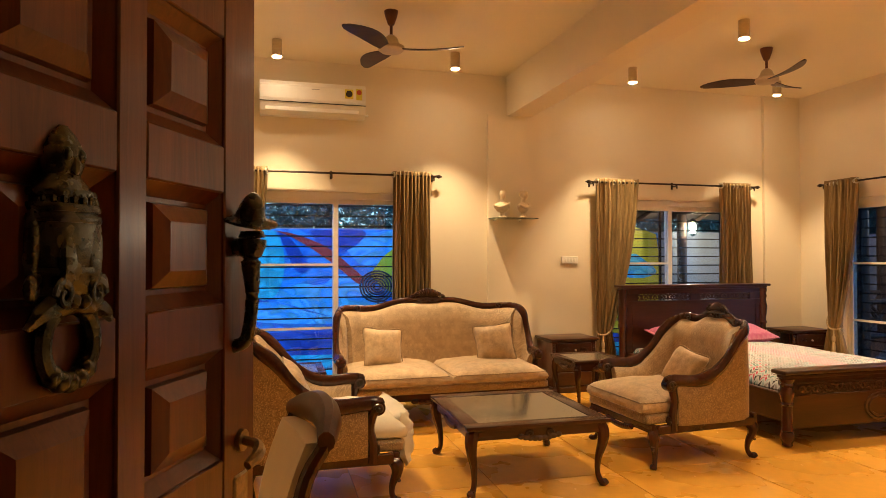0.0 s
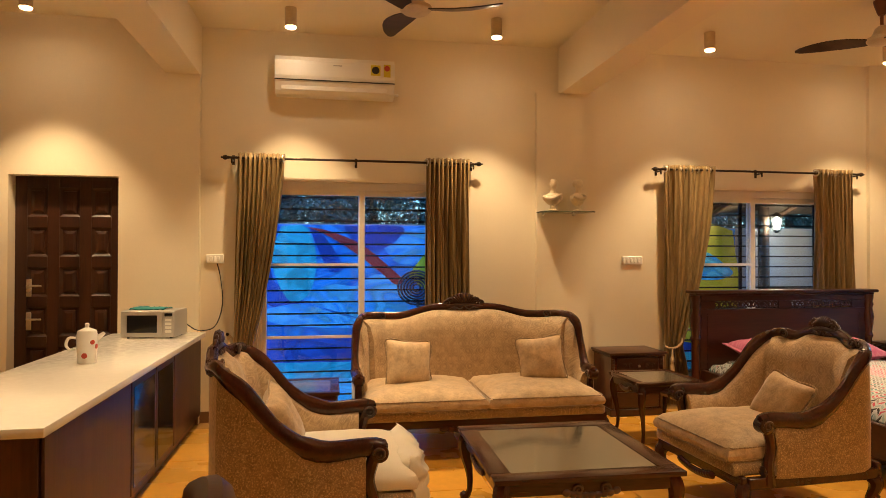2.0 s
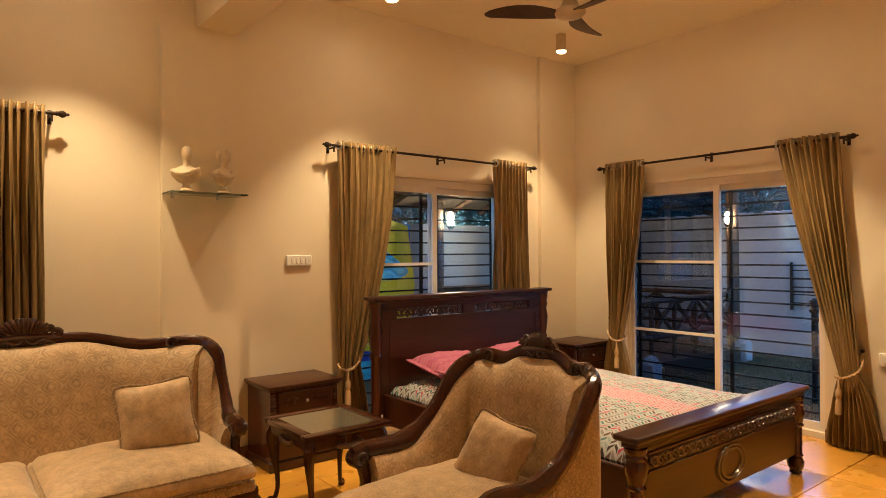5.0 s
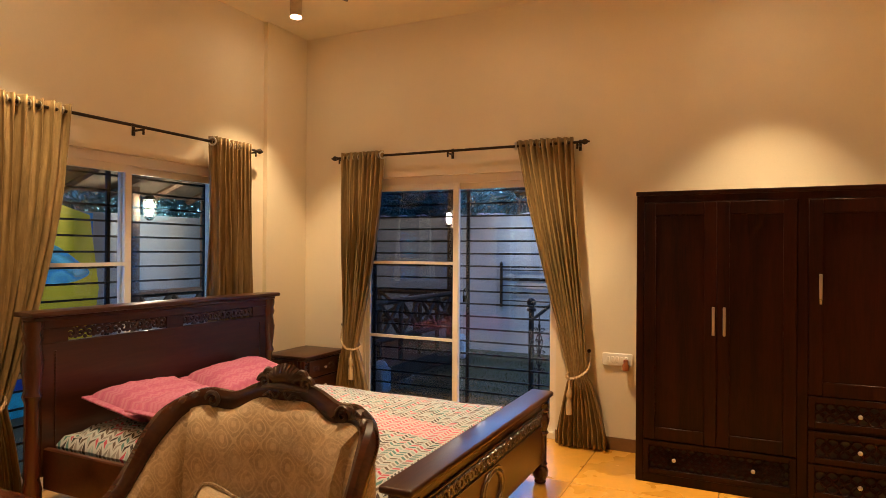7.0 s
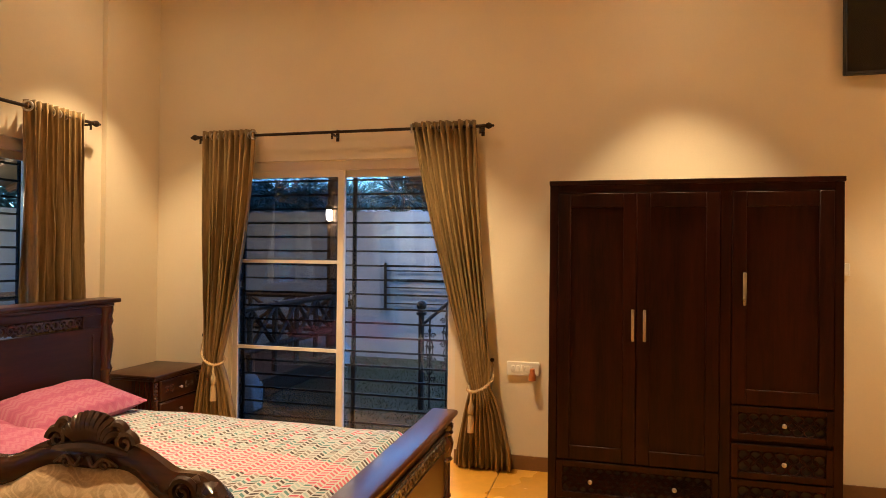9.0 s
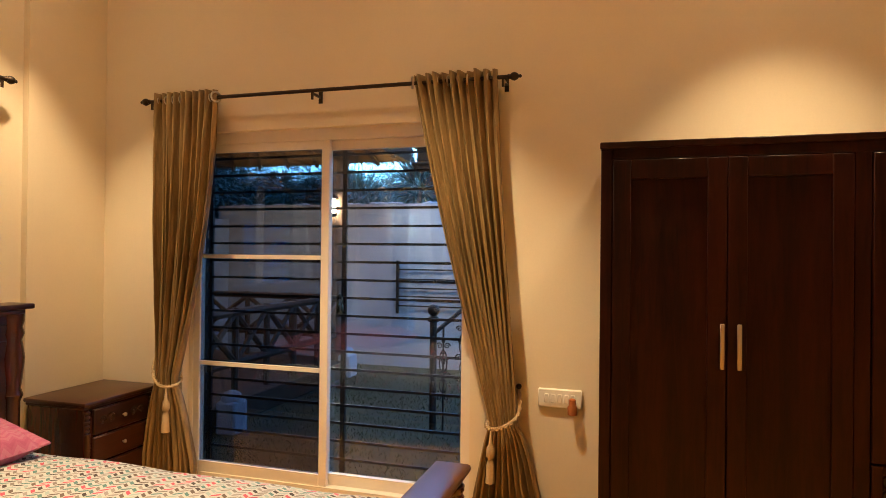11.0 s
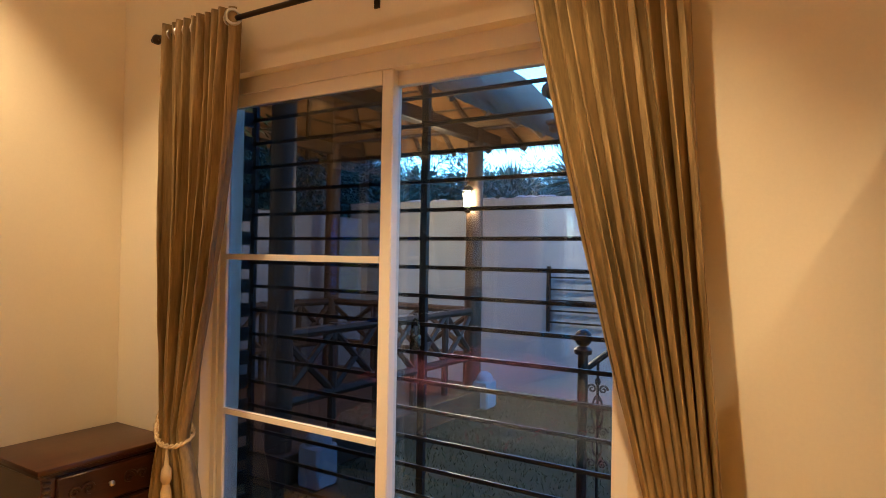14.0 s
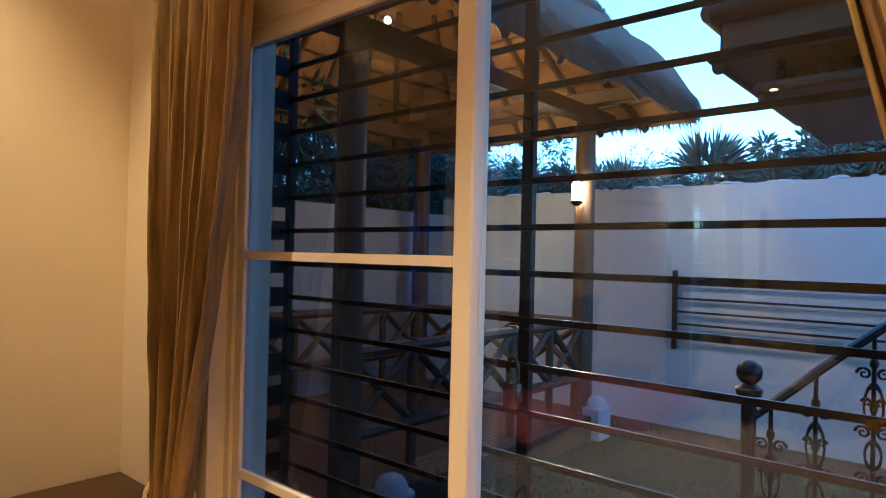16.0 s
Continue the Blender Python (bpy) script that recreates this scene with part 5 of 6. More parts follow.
for z, R in ((0.026, 0.055), (0.010, 0.062), (-0.002, 0.064), (-0.060, 0.062)):
    ring(kn, (kx, 0, kz + z), R, 0.005, "z", 20, 6)
for q in (-1, 1):
    ball(kn, (kx + q * 0.062, -0.01, kz - 0.035), 0.018, 0.8, 0.9, 2.4, 10)
    ball(kn, (kx + q * 0.070, -0.02, kz - 0.078), 0.013, 1, 1, 1.2, 8)
    ball(kn, (kx + q * 0.014, -0.034, kz + 0.070), 0.008, 1, 1, 1, 8)
    ball(kn, (kx + q * 0.026, -0.052, kz - 0.050), 0.015, 1.1, 0.9, 2.0, 8)
    scroll(kn, (kx + q * 0.034, -0.056, kz - 0.086), 0.018, 1.3, 0.006, q)
ball(kn, (kx, -0.036, kz + 0.058), 0.009, 0.8, 1.2, 1.2, 8)
for k in range(9):
    ball(kn, (kx + 0.054 * math.sin((k - 4) * 0.3), -0.060 * math.cos((k - 4) * 0.3), kz + 0.018), 0.006, seg=6)
bmesh.ops.transform(kn, matrix=flat, verts=kn.verts)
part("knocker_plate", kn, "darkbrass", ent, "blackened brass figure plate")
kr = bmesh.new()
ring(kr, (kx, -0.034, kz - 0.148), 0.040, 0.010, "y", 26, 8, 1, 1.12)
for k in range(5):
    a = (k - 2) * 0.36
    ball(kr, (kx + 0.040 * math.sin(a), -0.034, kz - 0.148 - 0.045 * math.cos(a)), 0.0135, seg=8)
for q in (-1, 1):
    ball(kr, (kx + q * 0.022, -0.038, kz - 0.104), 0.018, 1.5, 0.8, 0.7, 10)
    ball(kr, (kx + q * 0.008, -0.046, kz - 0.098), 0.010, 1, 1, 1, 8)
    tube(kr, smooth_path([(kx + q * 0.03, -0.038, kz - 0.102, 0.013), (kx + q * 0.050, -0.040, kz - 0.112, 0.010), (kx + q * 0.066, -0.038, kz - 0.126, 0.004)], 3), 6, (0, 1, 0))
part("knocker_ring", kr, "darkbrass", ent, "heavy brass ring knocker with cast leaves")
hd = bmesh.new()
tube(hd, smooth_path([(0.876, -0.02, 1.365, 0.013), (0.876, -0.046, 1.38, 0.012), (0.878, -0.056, 1.45, 0.012), (0.876, -0.054, 1.52, 0.018), (0.876, -0.056, 1.555, 0.026), (0.876, -0.056, 1.575, 0.020)], 5), 10)
tilt = pose(0.876, -0.052, 1.592, 14, -10, 0)
lathe(hd, [(0.048, -0.002), (0.051, 0.003), (0.028, 0.008), (0.022, 0.028), (0.014, 0.046), (0.005, 0.054)], 0, 0, 20, tilt)
tube(hd, [(0.876, -0.02, 1.545, 0.016), (0.876, -0.056, 1.548, 0.018)], 8)
part("pull_handle", hd, "darkbrass", ent, "brass pull shaped like a brimmed hat")
lb = bmesh.new()
box(lb, 0.872, 0.922, -0.028, -0.02, 1.04, 1.13, 0.004)
lathe(lb, [(0.022, 0), (0.02, 0.012)], 0, 0, 12, pose(0.897, -0.02, 1.19, 90))
tube(lb, smooth_path([(0.897, -0.03, 1.19, 0.009), (0.892, -0.06, 1.185, 0.010), (0.864, -0.075, 1.175, 0.012), (0.834, -0.07, 1.165, 0.008)], 4), 8)
part("lever_handle", lb, "brass", ent)

# ---- kitchen counter ----
ct = thing("kitchen_counter", pose(-1.075, 5.30, 0), "dark veneered kitchen counter with a glass-fronted cabinet", "counter")
part("carcass", B(-0.36, 0.345, -1.60, 1.64, 0.08, 0.81, 0.003), "counterwood", ct)
part("plinth", B(-0.33, 0.31, -1.55, 1.64, 0.0, 0.08), "skirting", ct, smooth=False)
for y0, y1, gl in ((-1.58, -0.42, 0), (-0.40, 0.12, 1), (0.14, 0.62, 1), (0.64, 1.62, 0)):
    d = bmesh.new()
    box(d, 0.345, 0.363, y0, y1, 0.10, 0.79, 0.003)
    dd = part("door", d, "counterwood", ct)
    if gl:
        part("dark_pane", B(0.358, 0.366, y0 + 0.035, y1 - 0.035, 0.14, 0.75), "black_gloss", dd, "dark mirror glass", smooth=False)
wt = thing("worktop", pose(-1.075, 5.30, 0.81), "white quartz worktop on the dark kitchen counter", "worktop")
part("slab", B(-0.40, 0.40, -1.68, 1.645, 0, 0.042, 0.004, 2), "quartz", wt)

mw = thing("microwave", pose(-1.04, 6.66, 0.852, 0, 0, -6) @ Matrix.Scale(0.88, 4), "silver microwave oven on the white worktop", "microwave")
part("case", B(-0.25, 0.25, -0.18, 0.18, 0.015, 0.27, 0.008, 2), "steel_grey", mw)
dr = part("door", B(-0.248, 0.135, -0.195, -0.18, 0.02, 0.265, 0.004), "steel_grey", mw)
part("window", B(-0.19, 0.09, -0.1975, -0.194, 0.06, 0.225), "black_gloss", dr, smooth=False)
pn = part("control_panel", B(0.14, 0.248, -0.195, -0.18, 0.02, 0.265, 0.004), "steel_grey", mw)
part("display", B(0.16, 0.23, -0.1975, -0.194, 0.215, 0.245), "black_gloss", pn, smooth=False)
for r in range(4):
    part("button", B(0.165, 0.225, -0.199, -0.194, 0.06 + r * 0.036, 0.085 + r * 0.036, 0.002), "ac_white", pn)
for sx in (-1, 1):
    for sy in (-1, 1):
        f = bmesh.new()
        lathe(f, [(0.014, 0), (0.014, 0.016)], sx * 0.20, sy * 0.13, 10)
        part("foot", f, "black_matt", mw)
cl = bmesh.new()
rows = []
for i in range(17):
    row = []
    for j in range(9):
        u, v = i / 16, j / 8
        row.append(cl.verts.new((-0.17 + 0.32 * u, -0.12 + 0.22 * v, 0.006 + 0.018 * abs(noise.noise(Vector((u * 5, v * 4, 3)))) + 0.012 * math.sin(math.pi * v))))
    rows.append(row)
for a, b2 in zip(rows, rows[1:]):
    for j in range(8):
        cl.faces.new((a[j], a[j + 1], b2[j + 1], b2[j]))
cloth = tagged(part("dish_cloth", cl, "teal_cloth"), "folded teal cloth lying on the microwave", "cloth")
cloth.modifiers.new("thickness", "SOLIDIFY").thickness = 0.008
cloth.matrix_world = pose(-1.06, 6.66, 1.091, 0, 0, -8) @ Matrix.Scale(0.9, 4)
jug = thing("lidded_jug", pose(-1.10, 5.28, 0.852, 0, 0, 10), "white porcelain jug with red flowers and a lid", "jug")
j = bmesh.new()
lathe(j, [(0.052, 0), (0.056, 0.008), (0.062, 0.10), (0.064, 0.18), (0.058, 0.20), (0.05, 0.205)], 0, 0, 20)
part("body", j, "porcelain", jug)
j = bmesh.new()
lathe(j, [(0.060, 0.200), (0.056, 0.212), (0.030, 0.224), (0.012, 0.232), (0.014, 0.255), (0.006, 0.262)], 0, 0, 18)
part("lid", j, "porcelain", jug)
j = bmesh.new()
tube(j, smooth_path([(-0.058, 0, 0.165, 0.008), (-0.105, 0, 0.165, 0.009), (-0.12, 0, 0.12, 0.009), (-0.095, 0, 0.09, 0.008), (-0.06, 0, 0.095, 0.007)], 5), 8, (0, 1, 0))
part("handle", j, "porcelain", jug)
j = bmesh.new()
tube(j, smooth_path([(0.055, 0, 0.16, 0.020), (0.085, 0, 0.18, 0.014), (0.10, 0, 0.195, 0.010)], 4), 8, (0, 1, 0))
part("spout", j, "porcelain", jug)
for a, z, r in ((-95, 0.055, 0.018), (-50, 0.14, 0.016), (-20, 0.11, 0.017)):
    f = bmesh.new()
    lathe(f, [(r, 0), (r * 0.9, 0.0025)], 0, 0, 12, pose(0.061 * math.cos(radians(a)), 0.061 * math.sin(radians(a)), z, 90, 0, a + 90))
    part("flower_print", f, "red_print", jug)
cb = bmesh.new()
tube(cb, smooth_path([(-0.84, 6.74, 1.00, 0.005), (-0.79, 6.82, 0.92, 0.005), (-0.72, 6.91, 0.87, 0.005), (-0.60, 6.98, 0.90, 0.005), (-0.54, 7.015, 1.10, 0.005), (-0.56, 7.018, 1.35, 0.005), (-0.60, 7.018, 1.52, 0.006)], 6), 6)
tagged(part("power_cable", cb, "black_matt"), "thin black cable from the microwave to the socket", "cable")

mat = bmesh.new()
box(mat, -0.20, 0.20, -0.16, 0.16, 0, 0.02, 0.006, 2)
for k in range(40):
    ball(mat, (random.uniform(-0.18, 0.18), random.uniform(-0.14, 0.14), 0.022), 0.02, 1, 1, 0.5, 6)
mt2 = tagged(part("floor_rag", mat, "mat"), "dark woven rag lying by the wall near the door", "rag")
mt2.matrix_world = pose(6.74, 1.75, 0)

# ---- garden ----
ground = part("ground", B(-300, 300, -300, 300, -0.5, -0.16), "turf", smooth=False, kind="structure")
gv, gf = [], []
for k in range(26000):
    x, y = random.uniform(7.25, 12.15), random.uniform(2.5, 9.6)
    hh, a = random.uniform(0.015, 0.045), random.uniform(0, 6.28)
    p = Vector((x, y, -0.165))
    w = Vector((math.cos(a), math.sin(a), 0)) * 0.006
    i = len(gv)
    gv.extend([p - w, p + w, p + Vector((random.uniform(-0.03, 0.03), random.uniform(-0.03, 0.03), hh))])
    gf.append((i, i + 1, i + 2))
gm = bpy.data.meshes.new("grass")
gm.from_pydata(gv, [], gf)
M["grass"] = plain("grass_blade", (0.040, 0.052, 0.018), 0.9, vary=0.5)
gm.materials.append(M["grass"])
tagged(new("grass", gm), "short damp lawn grass outside the window", "grass", "", "stuff")
GX, GY = 12.2, 9.70
garden_e = part("garden_wall_east", B(GX, GX + 0.2, -8, GY + 0.2, -0.16, 2.22), "plaster_out", smooth=False, kind="structure")
garden_n = part("garden_wall_north", B(-8, GX, GY, GY + 0.2, -0.16, 2.0), "plaster_out", smooth=False, kind="structure")


def mural_mat(name, a, b, scale, rot):
    m, t, p = nodes_of(name)
    v = coords(t, (1, 1, 1.6), (0, radians(rot), 0))
    w = noise_tex(t, v, scale, 2, 0.4, 1.8)
    fine = noise_tex(t, v, 30, 4)
    c = ramp(t, w, [(0.32, a), (0.42, b), (0.50, a), (0.56, tuple(x * 0.6 for x in b)), (0.64, b)])
    c = mix(t, c, ramp(t, fine, [(0.3, (0.7, 0.7, 0.7)), (0.7, (1, 1, 1))]), 0.4, "MULTIPLY")
    t.links.new(c, p.inputs["Base Color"])
    p.inputs["Roughness"].default_value = 0.6
    return m


M["mural_blue"] = mural_mat("mural_blue", (0.006, 0.14, 0.66), (0.02, 0.32, 0.90), 0.9, 20)
M["mural_light"] = mural_mat("mural_light_blue", (0.02, 0.36, 0.92), (0.12, 0.60, 0.95), 1.4, -15)
M["mural_deep"] = mural_mat("mural_deep_blue", (0.004, 0.04, 0.34), (0.01, 0.10, 0.55), 1.2, 10)
M["mural_teal"] = mural_mat("mural_teal", (0.01, 0.42, 0.60), (0.03, 0.58, 0.75), 1.5, 0)
M["mural_red"] = plain("mural_red", (0.42, 0.03, 0.03), 0.6)
M["mural_yellow"] = plain("mural_yellow", (0.55, 0.50, 0.02), 0.6)
M["mural_line"] = plain("mural_dark_line", (0.012, 0.015, 0.04), 0.6)


def painted(name, pts, material, lift, n=6):
    """A flat painted field on the north garden wall, a few millimetres proud, outlined by a smooth curve through a few points."""
    bm = bmesh.new()
    loop = smooth_path([*pts, pts[0]], n)[:-1]
    f = [bm.verts.new((p[0], GY - lift, p[1])) for p in loop]
    b = [bm.verts.new((p[0], GY - 0.001, p[1])) for p in loop]
    bm.faces.new(f)
    for i in range(len(f)):
        bm.faces.new((f[i], f[(i + 1) % len(f)], b[(i + 1) % len(f)], b[i]))
    return part(name, bm, material, garden_n, smooth=False)


part("mural_ground", B(-3.0, 6.6, GY - 0.004, GY - 0.001, -0.16, 1.985), "mural_blue", garden_n, smooth=False)
painted("mural_sea", [(-3.0, -0.1), (-3.0, 0.46), (-1.5, 0.50), (0.0, 0.44), (1.6, 0.52), (3.6, 0.5), (6.5, 0.55), (6.5, -0.1)], "mural_deep", 0.008)
painted("mural_shallows", [(-3.0, -0.15), (-3.0, 0.08), (0.0, 0.10), (3.0, 0.06), (6.5, 0.10), (6.5, -0.15)], "mural_teal", 0.012)
painted("mural_shade", [(-0.62, 1.97), (-0.25, 1.97), (-0.36, 1.6), (-0.30, 1.2), (0.02, 0.90), (-0.30, 0.85), (-0.62, 1.2)], "mural_deep", 0.009)
painted("mural_orb", [(-0.22, 1.96), (0.10, 1.96), (0.24, 1.65), (0.24, 1.30), (0.14, 1.02), (-0.08, 0.93), (-0.26, 1.20), (-0.34, 1.55)], "mural_teal", 0.013)
painted("mural_leaf", [(0.16, 1.94), (0.34, 1.84), (0.52, 1.60), (0.60, 1.38), (0.44, 1.34), (0.32, 1.55)], "mural_deep", 0.012)
painted("mural_wave", [(0.0, 0.98), (0.45, 1.16), (0.80, 1.14), (1.05, 1.30), (1.35, 1.24), (1.55, 1.05), (1.75, 0.72), (1.2, 0.62), (0.5, 0.80)], "mural_light", 0.012)
painted("mural_foam", [(-0.6, 0.78), (0.0, 0.90), (0.6, 0.74), (1.2, 0.58), (0.6, 0.56), (-0.2, 0.62)], "mural_light", 0.011)
painted("mural_cloud", [(0.62, 1.97), (1.42, 1.97), (1.36, 1.78), (1.12, 1.64), (0.92, 1.66), (0.72, 1.80)], "mural_deep", 0.013)
painted("mural_sky", [(1.15, 1.70), (1.45, 1.90), (2.0, 1.95), (2.2, 1.6), (1.8, 1.5), (1.4, 1.45)], "mural_light", 0.011)
painted("mural_band", [(0.12, 1.955), (0.42, 1.90), (0.86, 1.72), (1.24, 1.42), (1.44, 1.22), (1.34, 1.16), (1.12, 1.34), (0.78, 1.60), (0.40, 1.84)], "mural_red", 0.017)
painted("mural_field", [(1.52, 1.28), (1.80, 1.62), (2.10, 1.72), (2.4, 1.4), (2.3, 1.0), (1.9, 1.0)], "mural_yellow", 0.014)
sw_bm = bmesh.new()
for r in (0.05, 0.09, 0.13, 0.17, 0.21, 0.25):
    ring(sw_bm, (1.64, GY - 0.018, 1.11), r, 0.013, "y", 30, 4, 1.05, 0.95)
for k in range(4):
    tube(sw_bm, smooth_path([(1.64, GY - 0.018, 0.90 - 0.045 * k, 0.012), (1.95, GY - 0.018, 0.86 - 0.05 * k, 0.012), (2.4, GY - 0.018, 1.00 - 0.05 * k, 0.012)], 5), 4, (0, 1, 0))
part("mural_swirl", sw_bm, "mural_line", garden_n)
part("painted_terrace", B(-8.0, 3.2, 7.34, GY - 0.02, -0.16, -0.13), "mural_teal", smooth=False, kind="structure")
painted("mural_yellow_field", [(5.55, 0.3), (5.55, 1.5), (5.62, 1.96), (6.55, 1.96), (6.55, 0.3)], "mural_yellow", 0.014, 2)
painted("mural_puff", [(5.6, 1.30), (5.7, 1.45), (5.9, 1.42), (6.1, 1.62), (6.4, 1.45), (6.55, 1.30), (6.3, 1.2), (5.9, 1.22)], "mural_light", 0.018)


def lantern(m, label, power):
    root = thing("wall_lantern", m, label, "lantern", "garden lanterns")
    b = bmesh.new()
    box(b, -0.02, 0.02, -0.03, 0.0, -0.06, 0.10, 0.004)
    tube(b, [(0, -0.02, 0.09, 0.008), (0, -0.10, 0.13, 0.008)], 6)
    part("bracket", b, "iron", root)
    b = bmesh.new()
    lathe(b, [(0.075, 0.08), (0.05, 0.11), (0.015, 0.14)], 0, -0.10, 8)
    lathe(b, [(0.02, -0.16), (0.055, -0.13), (0.06, -0.12)], 0, -0.10, 8)
    for k in range(4):
        a = math.pi / 4 + k * math.pi / 2
        tube(b, [(0.055 * math.cos(a), -0.10 + 0.055 * math.sin(a), -0.12, 0.005), (0.07 * math.cos(a), -0.10 + 0.07 * math.sin(a), 0.08, 0.005)], 4)
    part("cage", b, "iron", root)
    b = bmesh.new()
    lathe(b, [(0.028, -0.10), (0.042, -0.04), (0.040, 0.04), (0.02, 0.07)], 0, -0.10, 12)
    part("bulb", b, "lantern_glow", root, "glowing frosted bulb").visible_shadow = False
    li = bpy.data.lights.new("lantern", "POINT")
    li.energy, li.color, li.shadow_soft_size = power, (1.0, 0.80, 0.52), 0.05
    lo = new("lantern_light", li)
    lo.parent, lo.location = root, (0, -0.10, 0.0)


lantern(pose(6.84, 9.17, 2.06), "glowing garden lantern on the shelter post", 0.15)

# lean-to shelter between the house and the north garden wall
sh = thing("garden_shelter", pose(0, 0, 0), "dark thatched lean-to shelter with a crossed timber railing", "shelter")
b = bmesh.new()
lo, hi = [], []
for x in (4.8, 7.98):
    for y, z in ((7.36, 2.98), (9.62, 2.22)):
        lo.append(b.verts.new((x, y, z)))
        hi.append(b.verts.new((x, y, z + 0.14)))
for q in (lo, hi):
    b.faces.new((q[0], q[1], q[3], q[2]))
for i, j in ((0, 1), (1, 3), (3, 2), (2, 0)):
    b.faces.new((lo[i], lo[j], hi[j], hi[i]))
part("thatch_roof", b, "thatch", sh, smooth=False)
for k in range(6):
    b = bmesh.new()
    x = 5.0 + k * 0.57
    tube(b, [(x, 7.38, 2.93, 0.04), (x, 9.58, 2.19, 0.04)], 6)
    part("rafter", b, "gardenwood", sh)
for x in (5.0, 6.76, 7.86):
    b = bmesh.new()
    tube(b, [(x, 9.25, -0.16, 0.085), (x, 9.25, 2.28, 0.08)], 10, (1, 0, 0))
    part("post", b, "gardenwood", sh)
for z in (0.50, 1.06):
    b = bmesh.new()
    tube(b, [(6.76, 9.25, z, 0.045), (7.86, 9.25, z, 0.045)], 8)
    part("rail", b, "gardenwood", sh)
for x0, x1 in ((6.84, 7.30), (7.30, 6.84), (7.32, 7.78), (7.78, 7.32)):
    b = bmesh.new()
    tube(b, [(x0, 9.25, 0.52, 0.035), (x1, 9.25, 1.04, 0.035)], 6)
    part("brace", b, "gardenwood", sh)

# thatched pavilion
PX0, PX1, PY0, PY1 = 8.40, 11.25, 7.32, 9.40
gz = thing("pavilion", pose(0, 0, -0.16), "timber garden pavilion with a thatched roof beside the garden wall", "pavilion")
for x, y in ((PX0, PY0), (PX1, PY0), (PX0, PY1), (PX1, PY1)):
    b = bmesh.new()
    tube(b, [(x, y, 0, 0.10), (x, y, 1.2, 0.095), (x, y, 3.06, 0.09)], 10, (1, 0, 0))
    part("post", b, "gardenwood", gz)
for y in (PY0, PY1):
    part("beam", B(PX0 - 0.5, PX1 + 0.5, y - 0.06, y + 0.06, 2.92, 3.06, 0.01), "gardenwood", gz)
for x in (PX0, PX1):
    part("beam", B(x - 0.06, x + 0.06, PY0 - 0.5, PY1 + 0.5, 3.06, 3.19, 0.01), "gardenwood", gz)
part("deck", B(PX0 - 0.15, PX1 + 0.15, PY0 - 0.15, PY1 + 0.15, 0.0, 0.22, 0.01), "gardenwood", gz)
APEX = Vector(((PX0 + PX1) / 2, (PY0 + PY1) / 2, 5.3))
EV = [Vector((PX0 - 0.75, PY0 - 0.75, 3.00)), Vector((PX1 + 0.75, PY0 - 0.75, 3.00)), Vector((PX1 + 0.75, PY1 + 0.6, 3.00)), Vector((PX0 - 0.75, PY1 + 0.6, 3.00))]
rf = bmesh.new()
lay = bmesh.new()
for s in range(4):
    a, b = EV[s], EV[(s + 1) % 4]
    rows = []
    for i in range(13):
        v = i / 12
        row = []
        for k in range(25):
            u = k / 24
            p = a.lerp(b, u).lerp(APEX, v)
            p.z += 0.16 + 0.05 * noise.noise(p * 3) + 0.035 * noise.noise(p * 9) + 0.10 * math.sin(math.pi * min(1, v * 4)) * (v < 0.25)
            row.append(rf.verts.new(p))
        rows.append(row)
    for p, q in zip(rows, rows[1:]):
        for k in range(24):
            rf.faces.new((p[k], p[k + 1], q[k + 1], q[k]))
    low = [rf.verts.new(a.lerp(b, k / 24) + Vector((0, 0, -0.04 + 0.04 * noise.noise(a.lerp(b, k / 24) * 31)))) for k in range(25)]
    for k in range(24):
        rf.faces.new((low[k], low[k + 1], rows[0][k + 1], rows[0][k]))
    c = a.lerp(b, 0.5)
    vs = [lay.verts.new(p) for p in (a + Vector((0, 0, -0.03)), b + Vector((0, 0, -0.03)), APEX + Vector((0, 0, -0.10)))]
    lay.faces.new(vs)
bmesh.ops.remove_doubles(rf, verts=rf.verts, dist=1e-3)
roof = part("thatch_roof", rf, "thatch", gz, "thick grey-brown thatch")
part("reed_lining", lay, "rattan", roof, "reed lining under the thatch", smooth=False)
for s in range(4):
    for k in range(1, 7):
        u = k / 7
        p = EV[s].lerp(EV[(s + 1) % 4], u)
        q = p.lerp(APEX, 0.86 if 0.3 < u < 0.7 else 0.55)
        b = bmesh.new()
        tube(b, [(p.x, p.y, p.z - 0.07, 0.032), (q.x, q.y, q.z - 0.12, 0.030)], 6)
        part("rafter", b, "gardenwood", roof)
sv, sf = [], []
for s4 in range(4):
    a4, b4 = EV[s4], EV[(s4 + 1) % 4]
    for k in range(9000):
        v = random.random() ** 1.25 * 0.95 if k > 2600 else 0.0
        p = a4.lerp(b4, random.random()).lerp(APEX, v)
        down = (a4.lerp(b4, 0.5) - APEX).normalized()
        p = p + Vector((0, 0, random.uniform(0.02, 0.20) if k <= 2600 else 0.17 + 0.03 * random.random()))
        d = down * random.uniform(0.10, 0.26) + Vector((random.uniform(-0.05, 0.05), random.uniform(-0.05, 0.05), random.uniform(-0.07, 0.03)))
        if k <= 2600:
            d = down * random.uniform(0.04, 0.16) + Vector((random.uniform(-0.05, 0.05), random.uniform(-0.05, 0.05), -random.uniform(0.0, 0.045)))
        w4 = down.cross(Vector((0, 0, 1))).normalized() * 0.011
        i4 = len(sv)
        sv.extend([p - w4, p + w4, p + d])
        sf.append((i4, i4 + 1, i4 + 2))
sm = bpy.data.meshes.new("straw")
